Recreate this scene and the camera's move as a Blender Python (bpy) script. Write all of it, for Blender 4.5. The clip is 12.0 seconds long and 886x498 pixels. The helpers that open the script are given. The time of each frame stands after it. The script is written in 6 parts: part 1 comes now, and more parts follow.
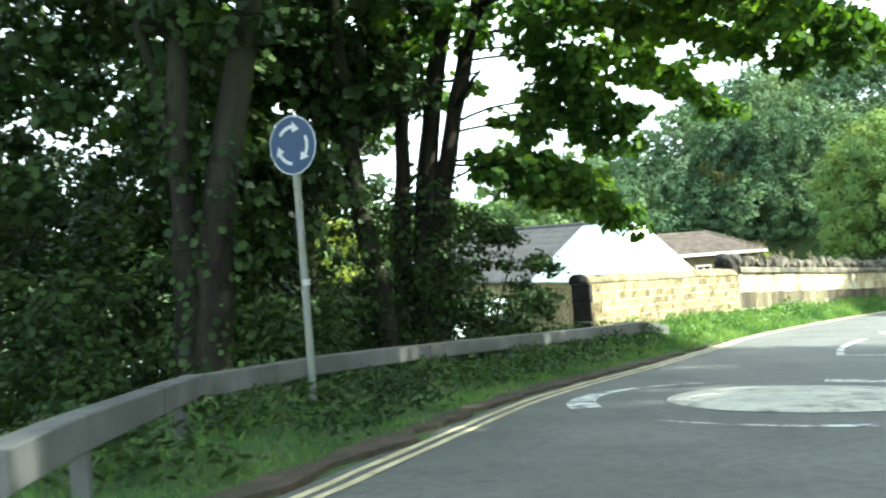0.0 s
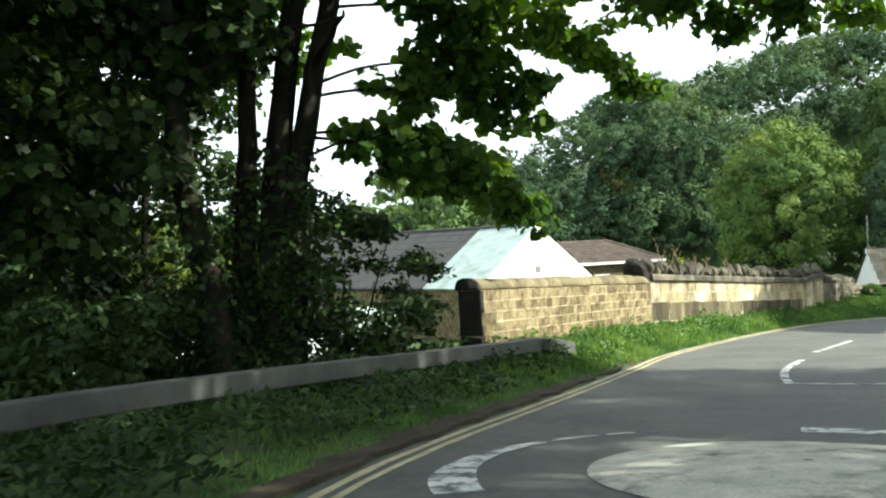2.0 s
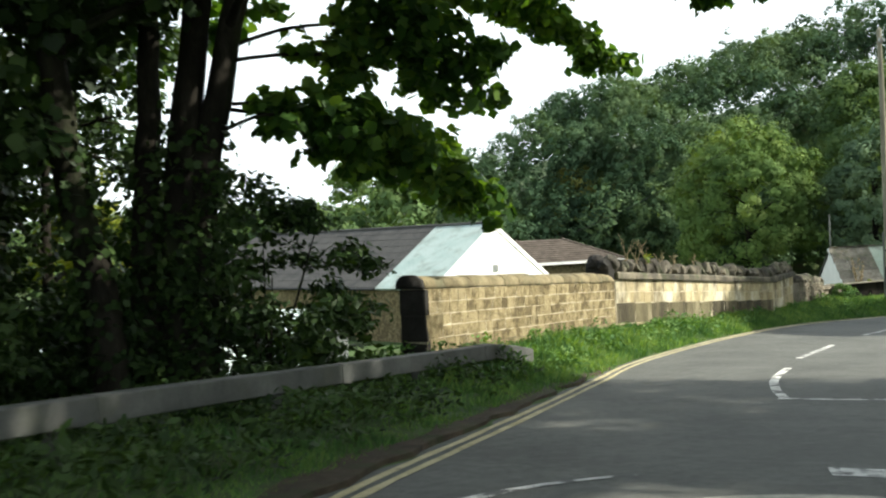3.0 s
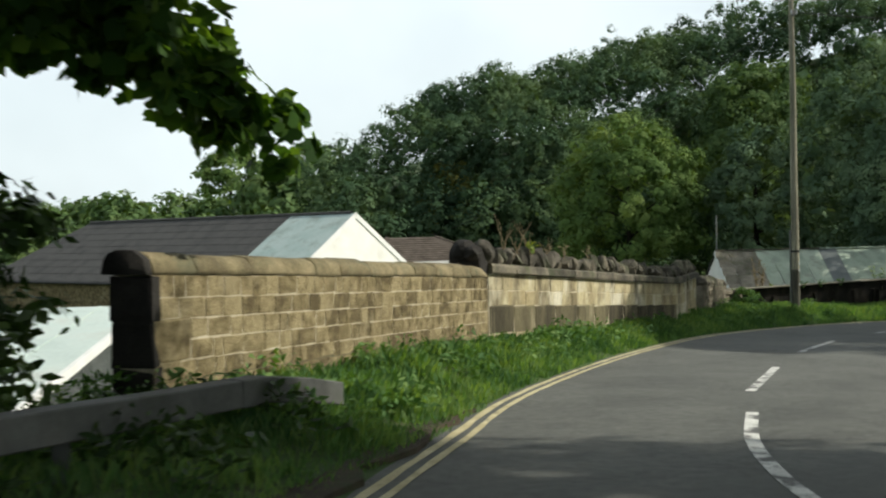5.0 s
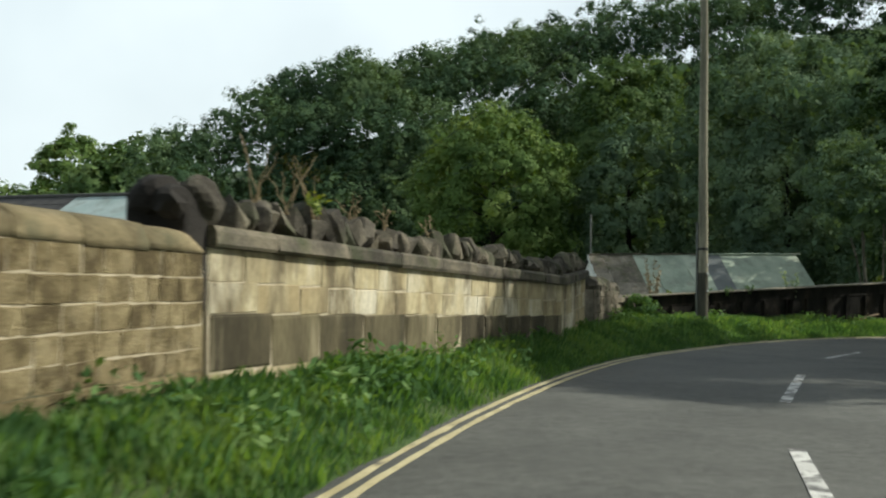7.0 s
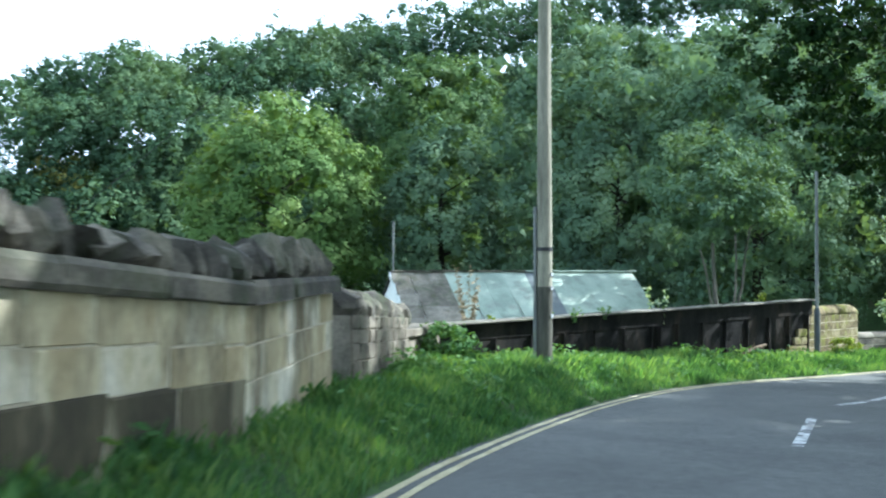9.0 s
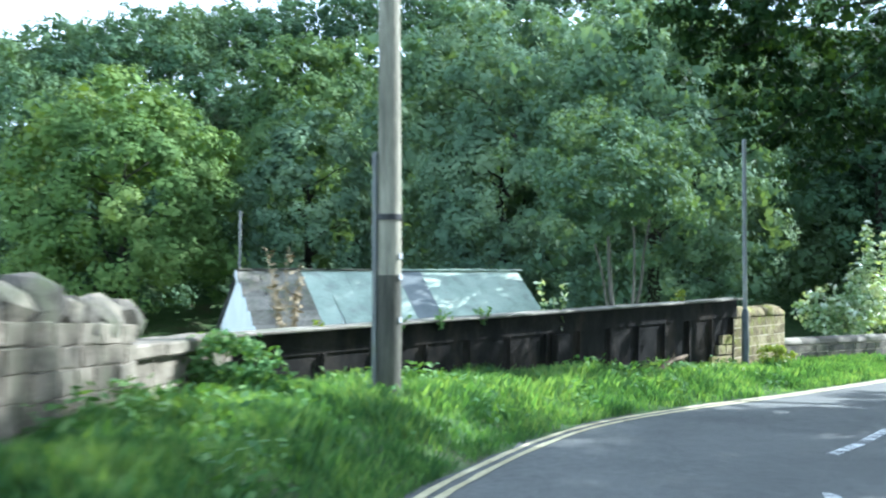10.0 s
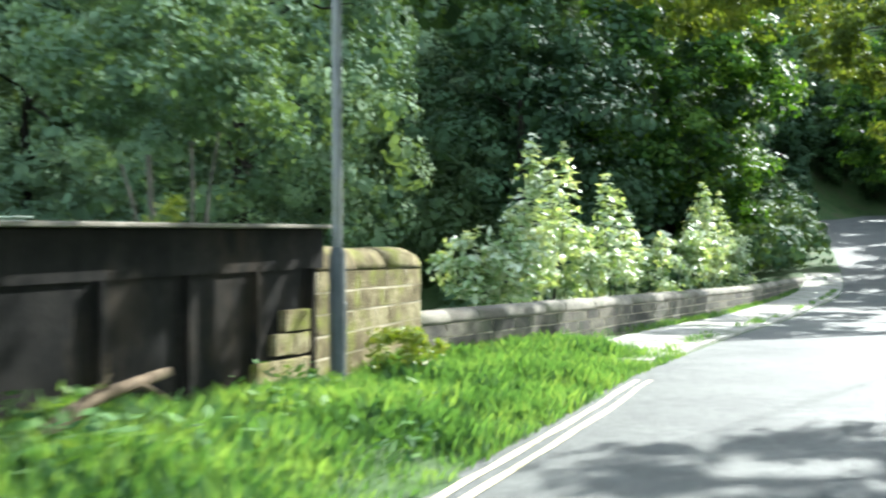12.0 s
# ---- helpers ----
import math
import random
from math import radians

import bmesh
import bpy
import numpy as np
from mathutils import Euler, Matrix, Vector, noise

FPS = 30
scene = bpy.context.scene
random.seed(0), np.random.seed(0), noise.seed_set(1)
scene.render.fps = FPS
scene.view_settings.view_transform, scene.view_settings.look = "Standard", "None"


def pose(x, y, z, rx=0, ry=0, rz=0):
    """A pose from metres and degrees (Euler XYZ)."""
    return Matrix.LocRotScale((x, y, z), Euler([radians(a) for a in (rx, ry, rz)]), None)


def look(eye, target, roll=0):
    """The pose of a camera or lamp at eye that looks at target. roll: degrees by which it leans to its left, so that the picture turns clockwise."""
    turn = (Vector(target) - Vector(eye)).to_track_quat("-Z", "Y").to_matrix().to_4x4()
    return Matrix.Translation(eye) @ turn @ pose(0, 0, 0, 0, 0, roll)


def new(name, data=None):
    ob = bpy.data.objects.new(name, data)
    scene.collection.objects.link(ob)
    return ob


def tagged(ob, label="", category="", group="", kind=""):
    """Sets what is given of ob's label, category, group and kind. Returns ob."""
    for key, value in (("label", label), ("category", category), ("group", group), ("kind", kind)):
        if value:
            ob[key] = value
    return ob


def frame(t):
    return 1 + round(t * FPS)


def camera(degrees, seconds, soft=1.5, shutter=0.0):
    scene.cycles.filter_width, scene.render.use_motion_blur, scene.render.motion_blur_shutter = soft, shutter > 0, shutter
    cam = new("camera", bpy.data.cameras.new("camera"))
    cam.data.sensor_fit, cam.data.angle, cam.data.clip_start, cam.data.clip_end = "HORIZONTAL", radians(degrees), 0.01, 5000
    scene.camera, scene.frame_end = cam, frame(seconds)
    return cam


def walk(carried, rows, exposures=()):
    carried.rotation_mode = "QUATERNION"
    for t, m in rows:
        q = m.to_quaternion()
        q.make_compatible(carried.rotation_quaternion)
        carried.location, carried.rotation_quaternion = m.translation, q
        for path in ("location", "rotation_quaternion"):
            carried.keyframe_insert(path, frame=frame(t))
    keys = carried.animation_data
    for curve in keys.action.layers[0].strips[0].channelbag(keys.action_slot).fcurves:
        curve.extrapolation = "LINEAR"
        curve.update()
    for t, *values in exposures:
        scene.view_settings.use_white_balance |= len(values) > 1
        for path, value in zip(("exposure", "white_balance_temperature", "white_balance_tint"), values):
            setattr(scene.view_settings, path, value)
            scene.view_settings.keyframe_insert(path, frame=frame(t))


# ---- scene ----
cam = camera(49.5, 12.0, soft=2.1, shutter=0.4)
METRES, EYE, TILT, LEAN, TURN = 48.0, 1.15, 0.0, 0.0, 0.0
ROWS = [
    (0.0, 0.0, 0.0, 0.0, -0.05, -0.69, 3.88),
    (0.5, 0.0033, 0.0187, -0.0013, -2.89, -0.67, 3.44),
    (1.0, 0.007, 0.04, -0.0027, -4.62, -0.61, 3.24),
    (1.5, 0.0104, 0.0591, -0.0042, -5.28, -0.58, 3.1),
    (2.0, 0.0146, 0.0801, -0.0056, -6.01, -0.61, 2.8),
    (2.5, 0.0192, 0.1004, -0.0069, -7.01, -0.68, 2.3),
    (3.0, 0.0253, 0.124, -0.0088, -8.45, -0.7, 2.63),
    (5.0, 0.0659, 0.2425, -0.0185, -15.68, -0.85, 1.2),
    (5.5, 0.0803, 0.2758, -0.0215, -17.76, -0.78, 0.82),
    (6.0, 0.0981, 0.3147, -0.0249, -19.79, -0.94, -0.13),
    (6.5, 0.1173, 0.3525, -0.0275, -21.6, -0.91, -0.36),
    (7.0, 0.1419, 0.3963, -0.0312, -23.69, -0.47, -0.2),
    (9.0, 0.2635, 0.5623, -0.0412, -34.45, 1.11, -0.17),
    (9.5, 0.3011, 0.6026, -0.0439, -37.74, 1.4, -0.27),
    (10.0, 0.3457, 0.6448, -0.0473, -41.25, 1.49, -0.13),
    (10.5, 0.3946, 0.6838, -0.0514, -45.42, 1.06, -0.04),
    (11.0, 0.4445, 0.7162, -0.0551, -50.26, 0.51, 0.1),
    (11.5, 0.5036, 0.7468, -0.0586, -56.39, 0.07, 0.36),
    (12.0, 0.5627, 0.7693, -0.0622, -62.79, 0.03, 0.21),
]
walk(cam, [(t, pose(0, 0, EYE, TILT, LEAN, TURN) @ pose(METRES * x, METRES * y, METRES * z, 90 + pitch, roll, yaw)) for t, x, y, z, yaw, pitch, roll in ROWS],
     [(0, 2.25, 5850, 0), (1.0, 1.7, 6000, 1), (2.0, 1.25, 6200, 5), (3.2, 0.8, 6300, 7), (5.0, 0.0, 6300, 7), (7.2, -0.05, 6200, 6), (8.8, 1.45, 5120, 6), (9.5, 1.65, 5000, 6), (10.0, 1.85, 4950, 7), (11.0, 1.95, 5000, 7), (12.0, 1.85, 5550, 6)])

# ---- light ----
SUN_AZ = (0.95, -0.30)
SUN_EL = 36.0
world = bpy.data.worlds.new("sky")
scene.world = world
world.use_nodes = True
wn = world.node_tree.nodes
sky = wn.new("ShaderNodeTexSky")
sky.sky_type, sky.sun_disc = "NISHITA", False
sky.sun_elevation = radians(SUN_EL)
sky.sun_rotation = math.atan2(SUN_AZ[0], SUN_AZ[1])
sky.air_density, sky.dust_density, sky.ozone_density = 1.0, 4.0, 1.0
wn["Background"].inputs["Strength"].default_value = 0.15
wl = world.node_tree.links
coords = wn.new("ShaderNodeTexCoord")
cloud = wn.new("ShaderNodeTexNoise")
cloud.inputs["Scale"].default_value, cloud.inputs["Detail"].default_value = 1.6, 5.0
wl.new(coords.outputs["Generated"], cloud.inputs["Vector"])
cover = wn.new("ShaderNodeMapRange")
cover.inputs[1].default_value, cover.inputs[2].default_value, cover.inputs[3].default_value, cover.inputs[4].default_value = 0.35, 0.6, 0.55, 1.0
wl.new(cloud.outputs["Fac"], cover.inputs[0])
haze = wn.new("ShaderNodeMix")
haze.data_type = "RGBA"
axes = wn.new("ShaderNodeSeparateXYZ")
wl.new(coords.outputs["Generated"], axes.inputs[0])
fade = wn.new("ShaderNodeMapRange")
fade.interpolation_type = "SMOOTHSTEP"
fade.inputs[1].default_value, fade.inputs[2].default_value, fade.inputs[3].default_value, fade.inputs[4].default_value = 0.22, 0.85, 1.0, 0.42
wl.new(axes.outputs[2], fade.inputs[0])
white = wn.new("ShaderNodeVectorMath")
white.operation = "SCALE"
white.inputs[0].default_value = (6.35, 6.85, 6.9)
wl.new(fade.outputs[0], white.inputs["Scale"])
wl.new(white.outputs[0], haze.inputs[7])
wl.new(cover.outputs[0], haze.inputs[0])
wl.new(sky.outputs[0], haze.inputs[6])
wl.new(haze.outputs[2], wn["Background"].inputs["Color"])
lamp = bpy.data.lights.new("sun", "SUN")
lamp.energy, lamp.angle, lamp.color = 5.0, radians(0.6), (1.0, 0.93, 0.80)
sun = new("sun", lamp)
h = math.hypot(*SUN_AZ)
sun.matrix_world = look((0, 0, 60), (-SUN_AZ[0] / h, -SUN_AZ[1] / h, 60 - math.tan(radians(SUN_EL))))

# ---- materials ----
def material(name, colors, scale=3.0, detail=6.0, rough=0.8, metal=0.0, bump=0.3, bump_scale=None, fine=0.25,
             island=0.0, objects=0.0, stain=None, stain_scale=0.6, stain_at=(0.5, 0.7), translucent=0.0, stretch=(1, 1, 1), spec=0.3):
    """A node material: two or three colours over noise, a finer grain on top, optional stains, bump."""
    m = bpy.data.materials.new(name)
    m.use_nodes = True
    nt = m.node_tree
    N, L = nt.nodes, nt.links
    bsdf = N["Principled BSDF"]
    geo = N.new("ShaderNodeNewGeometry")
    mp = N.new("ShaderNodeMapping")
    mp.inputs["Scale"].default_value = stretch
    L.new(geo.outputs["Position"], mp.inputs["Vector"])

    def noise_tex(s, d=detail, r=0.6):
        n = N.new("ShaderNodeTexNoise")
        n.inputs["Scale"].default_value, n.inputs["Detail"].default_value, n.inputs["Roughness"].default_value = s, d, r
        L.new(mp.outputs[0], n.inputs["Vector"])
        return n.outputs["Fac"]

    def mixed(a, b, fac, mode="MIX"):
        x = N.new("ShaderNodeMix")
        x.data_type, x.blend_type = "RGBA", mode
        for sock, v in ((x.inputs[0], fac), (x.inputs[6], a), (x.inputs[7], b)):
            if isinstance(v, (tuple, list, float, int)):
                sock.default_value = (*v, 1) if isinstance(v, (tuple, list)) else v
            else:
                L.new(v, sock)
        return x.outputs[2]

    ramp = N.new("ShaderNodeValToRGB")
    els = ramp.color_ramp.elements
    lo, hi = 0.34, 0.66
    while len(els) < len(colors):
        els.new(0.5)
    for i, c in enumerate(colors):
        els[i].position = lo + (hi - lo) * i / max(1, len(colors) - 1)
        els[i].color = (*c, 1)
    big = noise_tex(scale)
    fac = big
    shift = 0.0
    if island or objects:
        rnd = geo.outputs["Random Per Island"]
        if objects:
            rnd = N.new("ShaderNodeObjectInfo").outputs["Random"]
        k = N.new("ShaderNodeMath")
        k.operation = "MULTIPLY_ADD"
        L.new(rnd, k.inputs[0])
        k.inputs[1].default_value = island or objects
        k.inputs[2].default_value = -0.5 * (island or objects)
        k2 = N.new("ShaderNodeMath")
        L.new(k.outputs[0], k2.inputs[0])
        L.new(big, k2.inputs[1])
        fac = k2.outputs[0]
    L.new(fac, ramp.inputs[0])
    col = ramp.outputs[0]
    if fine:
        g = noise_tex(scale * 14, 4.0, 0.7)
        r2 = N.new("ShaderNodeMapRange")
        r2.inputs[1].default_value, r2.inputs[2].default_value = 0.3, 0.7
        r2.inputs[3].default_value, r2.inputs[4].default_value = 1 - fine, 1 + fine
        L.new(g, r2.inputs[0])
        col = mixed(col, r2.outputs[0], 1.0, "MULTIPLY")
    if stain:
        s = noise_tex(stain_scale, 5.0, 0.65)
        r3 = N.new("ShaderNodeMapRange")
        r3.inputs[1].default_value, r3.inputs[2].default_value = stain_at
        L.new(s, r3.inputs[0])
        col = mixed(col, stain, r3.outputs[0])
    L.new(col, bsdf.inputs["Base Color"])
    bsdf.inputs["Roughness"].default_value = rough
    bsdf.inputs["Metallic"].default_value = metal
    bsdf.inputs["Specular IOR Level"].default_value = spec
    if bump:
        b = N.new("ShaderNodeBump")
        b.inputs["Strength"].default_value = bump
        b.inputs["Distance"].default_value = 0.02
        L.new(noise_tex(bump_scale or scale * 8, 6.0, 0.7), b.inputs["Height"])
        L.new(b.outputs[0], bsdf.inputs["Normal"])
    if translucent:
        tr = N.new("ShaderNodeBsdfTranslucent")
        L.new(mixed(col, (1.0, 1.0, 0.25), 1.0, "MULTIPLY"), tr.inputs["Color"])
        mx = N.new("ShaderNodeMixShader")
        mx.inputs[0].default_value = translucent
        L.new(bsdf.outputs[0], mx.inputs[1])
        L.new(tr.outputs[0], mx.inputs[2])
        L.new(mx.outputs[0], N["Material Output"].inputs[0])
    return m


def leaf_material(name, dark, mid, light, rough=0.45, tr=0.35, scale=0.35, spec=0.35, island=0.3):
    return material(name, [dark, mid, light], scale=scale, detail=3, rough=rough, bump=0, fine=0, island=island, translucent=tr, spec=spec)


ASPHALT = material("asphalt", [(0.073, 0.075, 0.067), (0.096, 0.098, 0.087), (0.119, 0.122, 0.108)], scale=0.7, rough=0.72, bump=0.5, bump_scale=90, fine=0.3, stain=(0.098, 0.100, 0.088), stain_scale=0.25, stain_at=(0.52, 0.75), spec=0.4)
WHITE_LINE = material("worn_white_paint", [(0.55, 0.55, 0.52), (0.72, 0.72, 0.68)], scale=4, rough=0.7, bump=0.3, bump_scale=80, fine=0.2, stain=(0.11, 0.11, 0.105), stain_scale=5, stain_at=(0.47, 0.58))
DOME_PAINT = material("worn_dome_paint", [(0.38, 0.37, 0.31), (0.55, 0.53, 0.45)], scale=3, rough=0.8, bump=0.3, bump_scale=80, fine=0.25, stain=(0.13, 0.125, 0.10), stain_scale=2.6, stain_at=(0.50, 0.68))
YELLOW_LINE = material("worn_yellow_paint", [(0.42, 0.36, 0.20), (0.60, 0.54, 0.33)], scale=3, rough=0.75, bump=0.3, bump_scale=80, fine=0.25, stain=(0.10, 0.095, 0.08), stain_scale=4, stain_at=(0.6, 0.7))
EARTH = material("earth_and_moss", [(0.04, 0.072, 0.022), (0.058, 0.10, 0.028), (0.075, 0.08, 0.038)], scale=0.8, rough=0.95, bump=0.8, bump_scale=12, fine=0.4)
GRASS = leaf_material("grass_blade", (0.068, 0.145, 0.062), (0.125, 0.238, 0.100), (0.225, 0.335, 0.132), rough=0.5, tr=0.55, scale=0.9, spec=0.15)
WEED = leaf_material("weed_leaf", (0.065, 0.14, 0.045), (0.118, 0.222, 0.07), (0.19, 0.29, 0.098), rough=0.6, tr=0.35, scale=0.9, spec=0.12)
SYCAMORE = leaf_material("sycamore_leaf", (0.032, 0.075, 0.017), (0.068, 0.145, 0.030), (0.14, 0.235, 0.042), rough=0.5, tr=0.58, scale=0.5, spec=0.18)
WOODS = leaf_material("woodland_leaf", (0.036, 0.066, 0.037), (0.066, 0.115, 0.060), (0.125, 0.185, 0.088), rough=0.6, tr=0.22, scale=0.12, spec=0.05, island=0.07)
OAK = leaf_material("oak_leaf", (0.076, 0.130, 0.042), (0.128, 0.204, 0.060), (0.205, 0.275, 0.086), rough=0.6, tr=0.3, scale=0.3, spec=0.06, island=0.08)
WILLOW = leaf_material("willow_leaf", (0.080, 0.130, 0.082), (0.130, 0.200, 0.118), (0.215, 0.290, 0.165), rough=0.65, tr=0.28, scale=0.3, spec=0.05, island=0.08)
OAK_DULL = leaf_material("ash_leaf", (0.06, 0.105, 0.042), (0.098, 0.160, 0.060), (0.16, 0.225, 0.085), rough=0.6, tr=0.3, scale=0.3, spec=0.06, island=0.16)
TURNING = leaf_material("yellowing_leaf", (0.075, 0.10, 0.03), (0.13, 0.15, 0.04), (0.24, 0.22, 0.05), rough=0.6, tr=0.3, scale=0.3, spec=0.06, island=0.25)
# lime leaf twice: sunlight put into one colour, shade into the other
LIME_SUN = leaf_material("lime_leaf_sunlit_tint", (0.06, 0.09, 0.02), (0.12, 0.165, 0.035), (0.22, 0.25, 0.055), rough=0.55, tr=0.5, scale=0.6, spec=0.1, island=0.2)
LIME_SHADE = leaf_material("lime_leaf_shaded_tint", (0.013, 0.027, 0.010), (0.024, 0.048, 0.016), (0.045, 0.078, 0.025), rough=0.7, tr=0.2, scale=0.5, spec=0.04)
# dark leaf for ivy and brambles, also paints shade on the bank's trees
IVY_AND_SHADE = leaf_material("bramble_and_shaded_leaf", (0.016, 0.034, 0.010), (0.03, 0.058, 0.016), (0.055, 0.095, 0.026), rough=0.5, tr=0.3, scale=0.6, spec=0.2)
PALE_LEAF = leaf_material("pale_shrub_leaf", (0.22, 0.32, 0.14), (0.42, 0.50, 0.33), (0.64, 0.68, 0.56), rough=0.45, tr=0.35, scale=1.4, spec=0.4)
YELLOW_LEAF = leaf_material("yellow_green_leaf", (0.12, 0.17, 0.02), (0.20, 0.26, 0.03), (0.30, 0.33, 0.05), tr=0.45, scale=0.8)
BARK = material("grey_bark", [(0.011, 0.010, 0.008), (0.02, 0.018, 0.014), (0.036, 0.032, 0.026)], scale=2.5, rough=0.9, bump=1.0, bump_scale=14, fine=0.35, stretch=(1, 1, 0.3), stain=(0.03, 0.038, 0.018), stain_scale=1.2, spec=0.06)
MORTAR = material("pale_mortar", [(0.36, 0.31, 0.21), (0.52, 0.46, 0.34)], scale=6, rough=0.95, bump=0.6, fine=0.25)
STONE = material("buff_sandstone", [(0.105, 0.083, 0.045), (0.20, 0.160, 0.086), (0.31, 0.255, 0.145)], scale=6.0, rough=0.95, bump=1.2, bump_scale=34, fine=0.5, objects=0.28, stain=(0.31, 0.26, 0.16), stain_scale=2.2, stain_at=(0.56, 0.74), spec=0.15)
BUFF = material("buff_rubble_stone", [(0.15, 0.12, 0.07), (0.25, 0.205, 0.12), (0.34, 0.29, 0.18)], scale=2.0, rough=0.92, bump=0.9, bump_scale=16, fine=0.35, objects=0.3, stain=(0.13, 0.10, 0.06), stain_scale=1.8, stain_at=(0.55, 0.72))
COPING = material("weathered_coping_stone", [(0.11, 0.09, 0.05), (0.175, 0.145, 0.08), (0.25, 0.205, 0.12)], scale=2.5, rough=0.9, bump=0.6, bump_scale=22, fine=0.3, objects=0.2, stain=(0.10, 0.10, 0.06), stain_scale=1.8)
PALE_STONE = material("lime_washed_stone", [(0.32, 0.26, 0.145), (0.45, 0.39, 0.24), (0.57, 0.53, 0.41)], scale=1.8, rough=0.9, bump=0.5, bump_scale=22, fine=0.25, objects=0.2, stain=(0.14, 0.115, 0.07), stain_scale=2.4, stain_at=(0.47, 0.66), stretch=(1, 1, 0.4))
PLINTH_STONE = material("sooty_plinth_stone", [(0.05, 0.043, 0.026), (0.092, 0.079, 0.046), (0.145, 0.125, 0.072)], scale=2.2, rough=0.92, bump=0.6, bump_scale=22, fine=0.3, objects=0.3, stain=(0.32, 0.28, 0.18), stain_scale=2.6, stain_at=(0.55, 0.72), stretch=(1, 1, 0.2))
DARK_STONE = material("blackened_stone", [(0.052, 0.047, 0.037), (0.105, 0.094, 0.072), (0.18, 0.158, 0.115)], scale=3, rough=0.95, bump=0.9, bump_scale=16, fine=0.35, objects=0.3, stain=(0.06, 0.07, 0.035), stain_scale=2)
RUBBLE = material("brown_gritstone", [(0.085, 0.072, 0.052), (0.145, 0.125, 0.092), (0.215, 0.188, 0.14)], scale=2.6, rough=0.95, bump=0.9, bump_scale=18, fine=0.35, objects=0.22, stain=(0.08, 0.085, 0.05), stain_scale=1.6)
# near-black tone that paints the shade on wall ends turned from the sun
SHADE_STONE = material("shade_black_stone", [(0.022, 0.02, 0.018), (0.035, 0.032, 0.028)], scale=3, rough=0.95, bump=0.8, bump_scale=16, fine=0.3)
GREY_STONE = material("grey_gritstone", [(0.13, 0.115, 0.09), (0.20, 0.18, 0.14), (0.28, 0.25, 0.20)], scale=2.4, rough=0.93, bump=0.8, bump_scale=18, fine=0.3, objects=0.3, stain=(0.09, 0.10, 0.05), stain_scale=1.6)
MOSSY = material("mossy_yellow_stone", [(0.10, 0.08, 0.04), (0.19, 0.155, 0.08), (0.31, 0.27, 0.15)], scale=5.0, rough=0.95, bump=1.2, bump_scale=26, fine=0.45, objects=0.25, stain=(0.20, 0.21, 0.04), stain_scale=2.6, stain_at=(0.5, 0.68), spec=0.15)
IRON = material("black_painted_iron", [(0.010, 0.010, 0.009), (0.018, 0.017, 0.015), (0.032, 0.028, 0.023)], scale=2.5, rough=0.7, bump=0.4, bump_scale=25, fine=0.3, stain=(0.055, 0.043, 0.03), stain_scale=1.5, stain_at=(0.54, 0.76), stretch=(1, 1, 0.4), spec=0.04)
GALV = material("dull_galvanised_steel", [(0.075, 0.078, 0.072), (0.11, 0.112, 0.105), (0.15, 0.15, 0.14)], scale=1.5, rough=0.7, metal=0.25, bump=0.15, fine=0.12, stain=(0.08, 0.085, 0.065), stain_scale=1.3, stain_at=(0.55, 0.75))
SIGN_BLUE = material("sign_blue", [(0.004, 0.022, 0.065), (0.005, 0.028, 0.08)], scale=3, rough=0.35, bump=0, fine=0.06)
SIGN_WHITE = material("sign_white", [(0.34, 0.36, 0.37), (0.42, 0.43, 0.43)], scale=4, rough=0.4, bump=0, fine=0.06)
POST_GREY = material("grey_post_paint", [(0.14, 0.145, 0.138), (0.21, 0.215, 0.20)], scale=3, rough=0.5, metal=0.2, bump=0.1, fine=0.15, stain=(0.16, 0.17, 0.12), stain_scale=3)
POLE_WOOD = material("weathered_pole_wood", [(0.17, 0.16, 0.115), (0.24, 0.225, 0.165), (0.31, 0.29, 0.215)], scale=3, rough=0.85, bump=0.6, bump_scale=20, fine=0.25, stretch=(1, 1, 0.12), stain=(0.10, 0.095, 0.07), stain_scale=2, stain_at=(0.55, 0.7))
DEAD_WOOD = material("dead_wood", [(0.09, 0.062, 0.038), (0.16, 0.115, 0.07), (0.24, 0.18, 0.115)], scale=5, rough=0.9, bump=0.6, bump_scale=30, fine=0.3)
POLE_FOOT = material("creosoted_pole_foot", [(0.030, 0.030, 0.024), (0.058, 0.056, 0.042), (0.10, 0.096, 0.070)], scale=3, rough=0.85, bump=0.6, bump_scale=20, fine=0.3, stretch=(1, 1, 0.15))
LAMP_PAINT = material("dark_lamp_post_paint", [(0.05, 0.06, 0.06), (0.09, 0.10, 0.10)], scale=4, rough=0.5, bump=0.1, fine=0.15)
RENDER_WHITE = material("white_render", [(0.72, 0.71, 0.68), (0.80, 0.79, 0.76)], scale=1.2, rough=0.9, bump=0.2, fine=0.06, stain=(0.6, 0.58, 0.52), stain_scale=0.8, stain_at=(0.6, 0.8))
SLATE = material("grey_slate", [(0.040, 0.039, 0.038), (0.055, 0.053, 0.051), (0.073, 0.070, 0.066)], scale=1.2, rough=0.8, bump=0.4, fine=0.25, objects=0.25)
TEAL = material("pale_teal_sheet", [(0.28, 0.36, 0.35), (0.34, 0.43, 0.41), (0.40, 0.48, 0.46)], scale=0.8, rough=0.65, bump=0.2, fine=0.1, objects=0.3, stain=(0.24, 0.27, 0.24), stain_scale=0.9, spec=0.2)
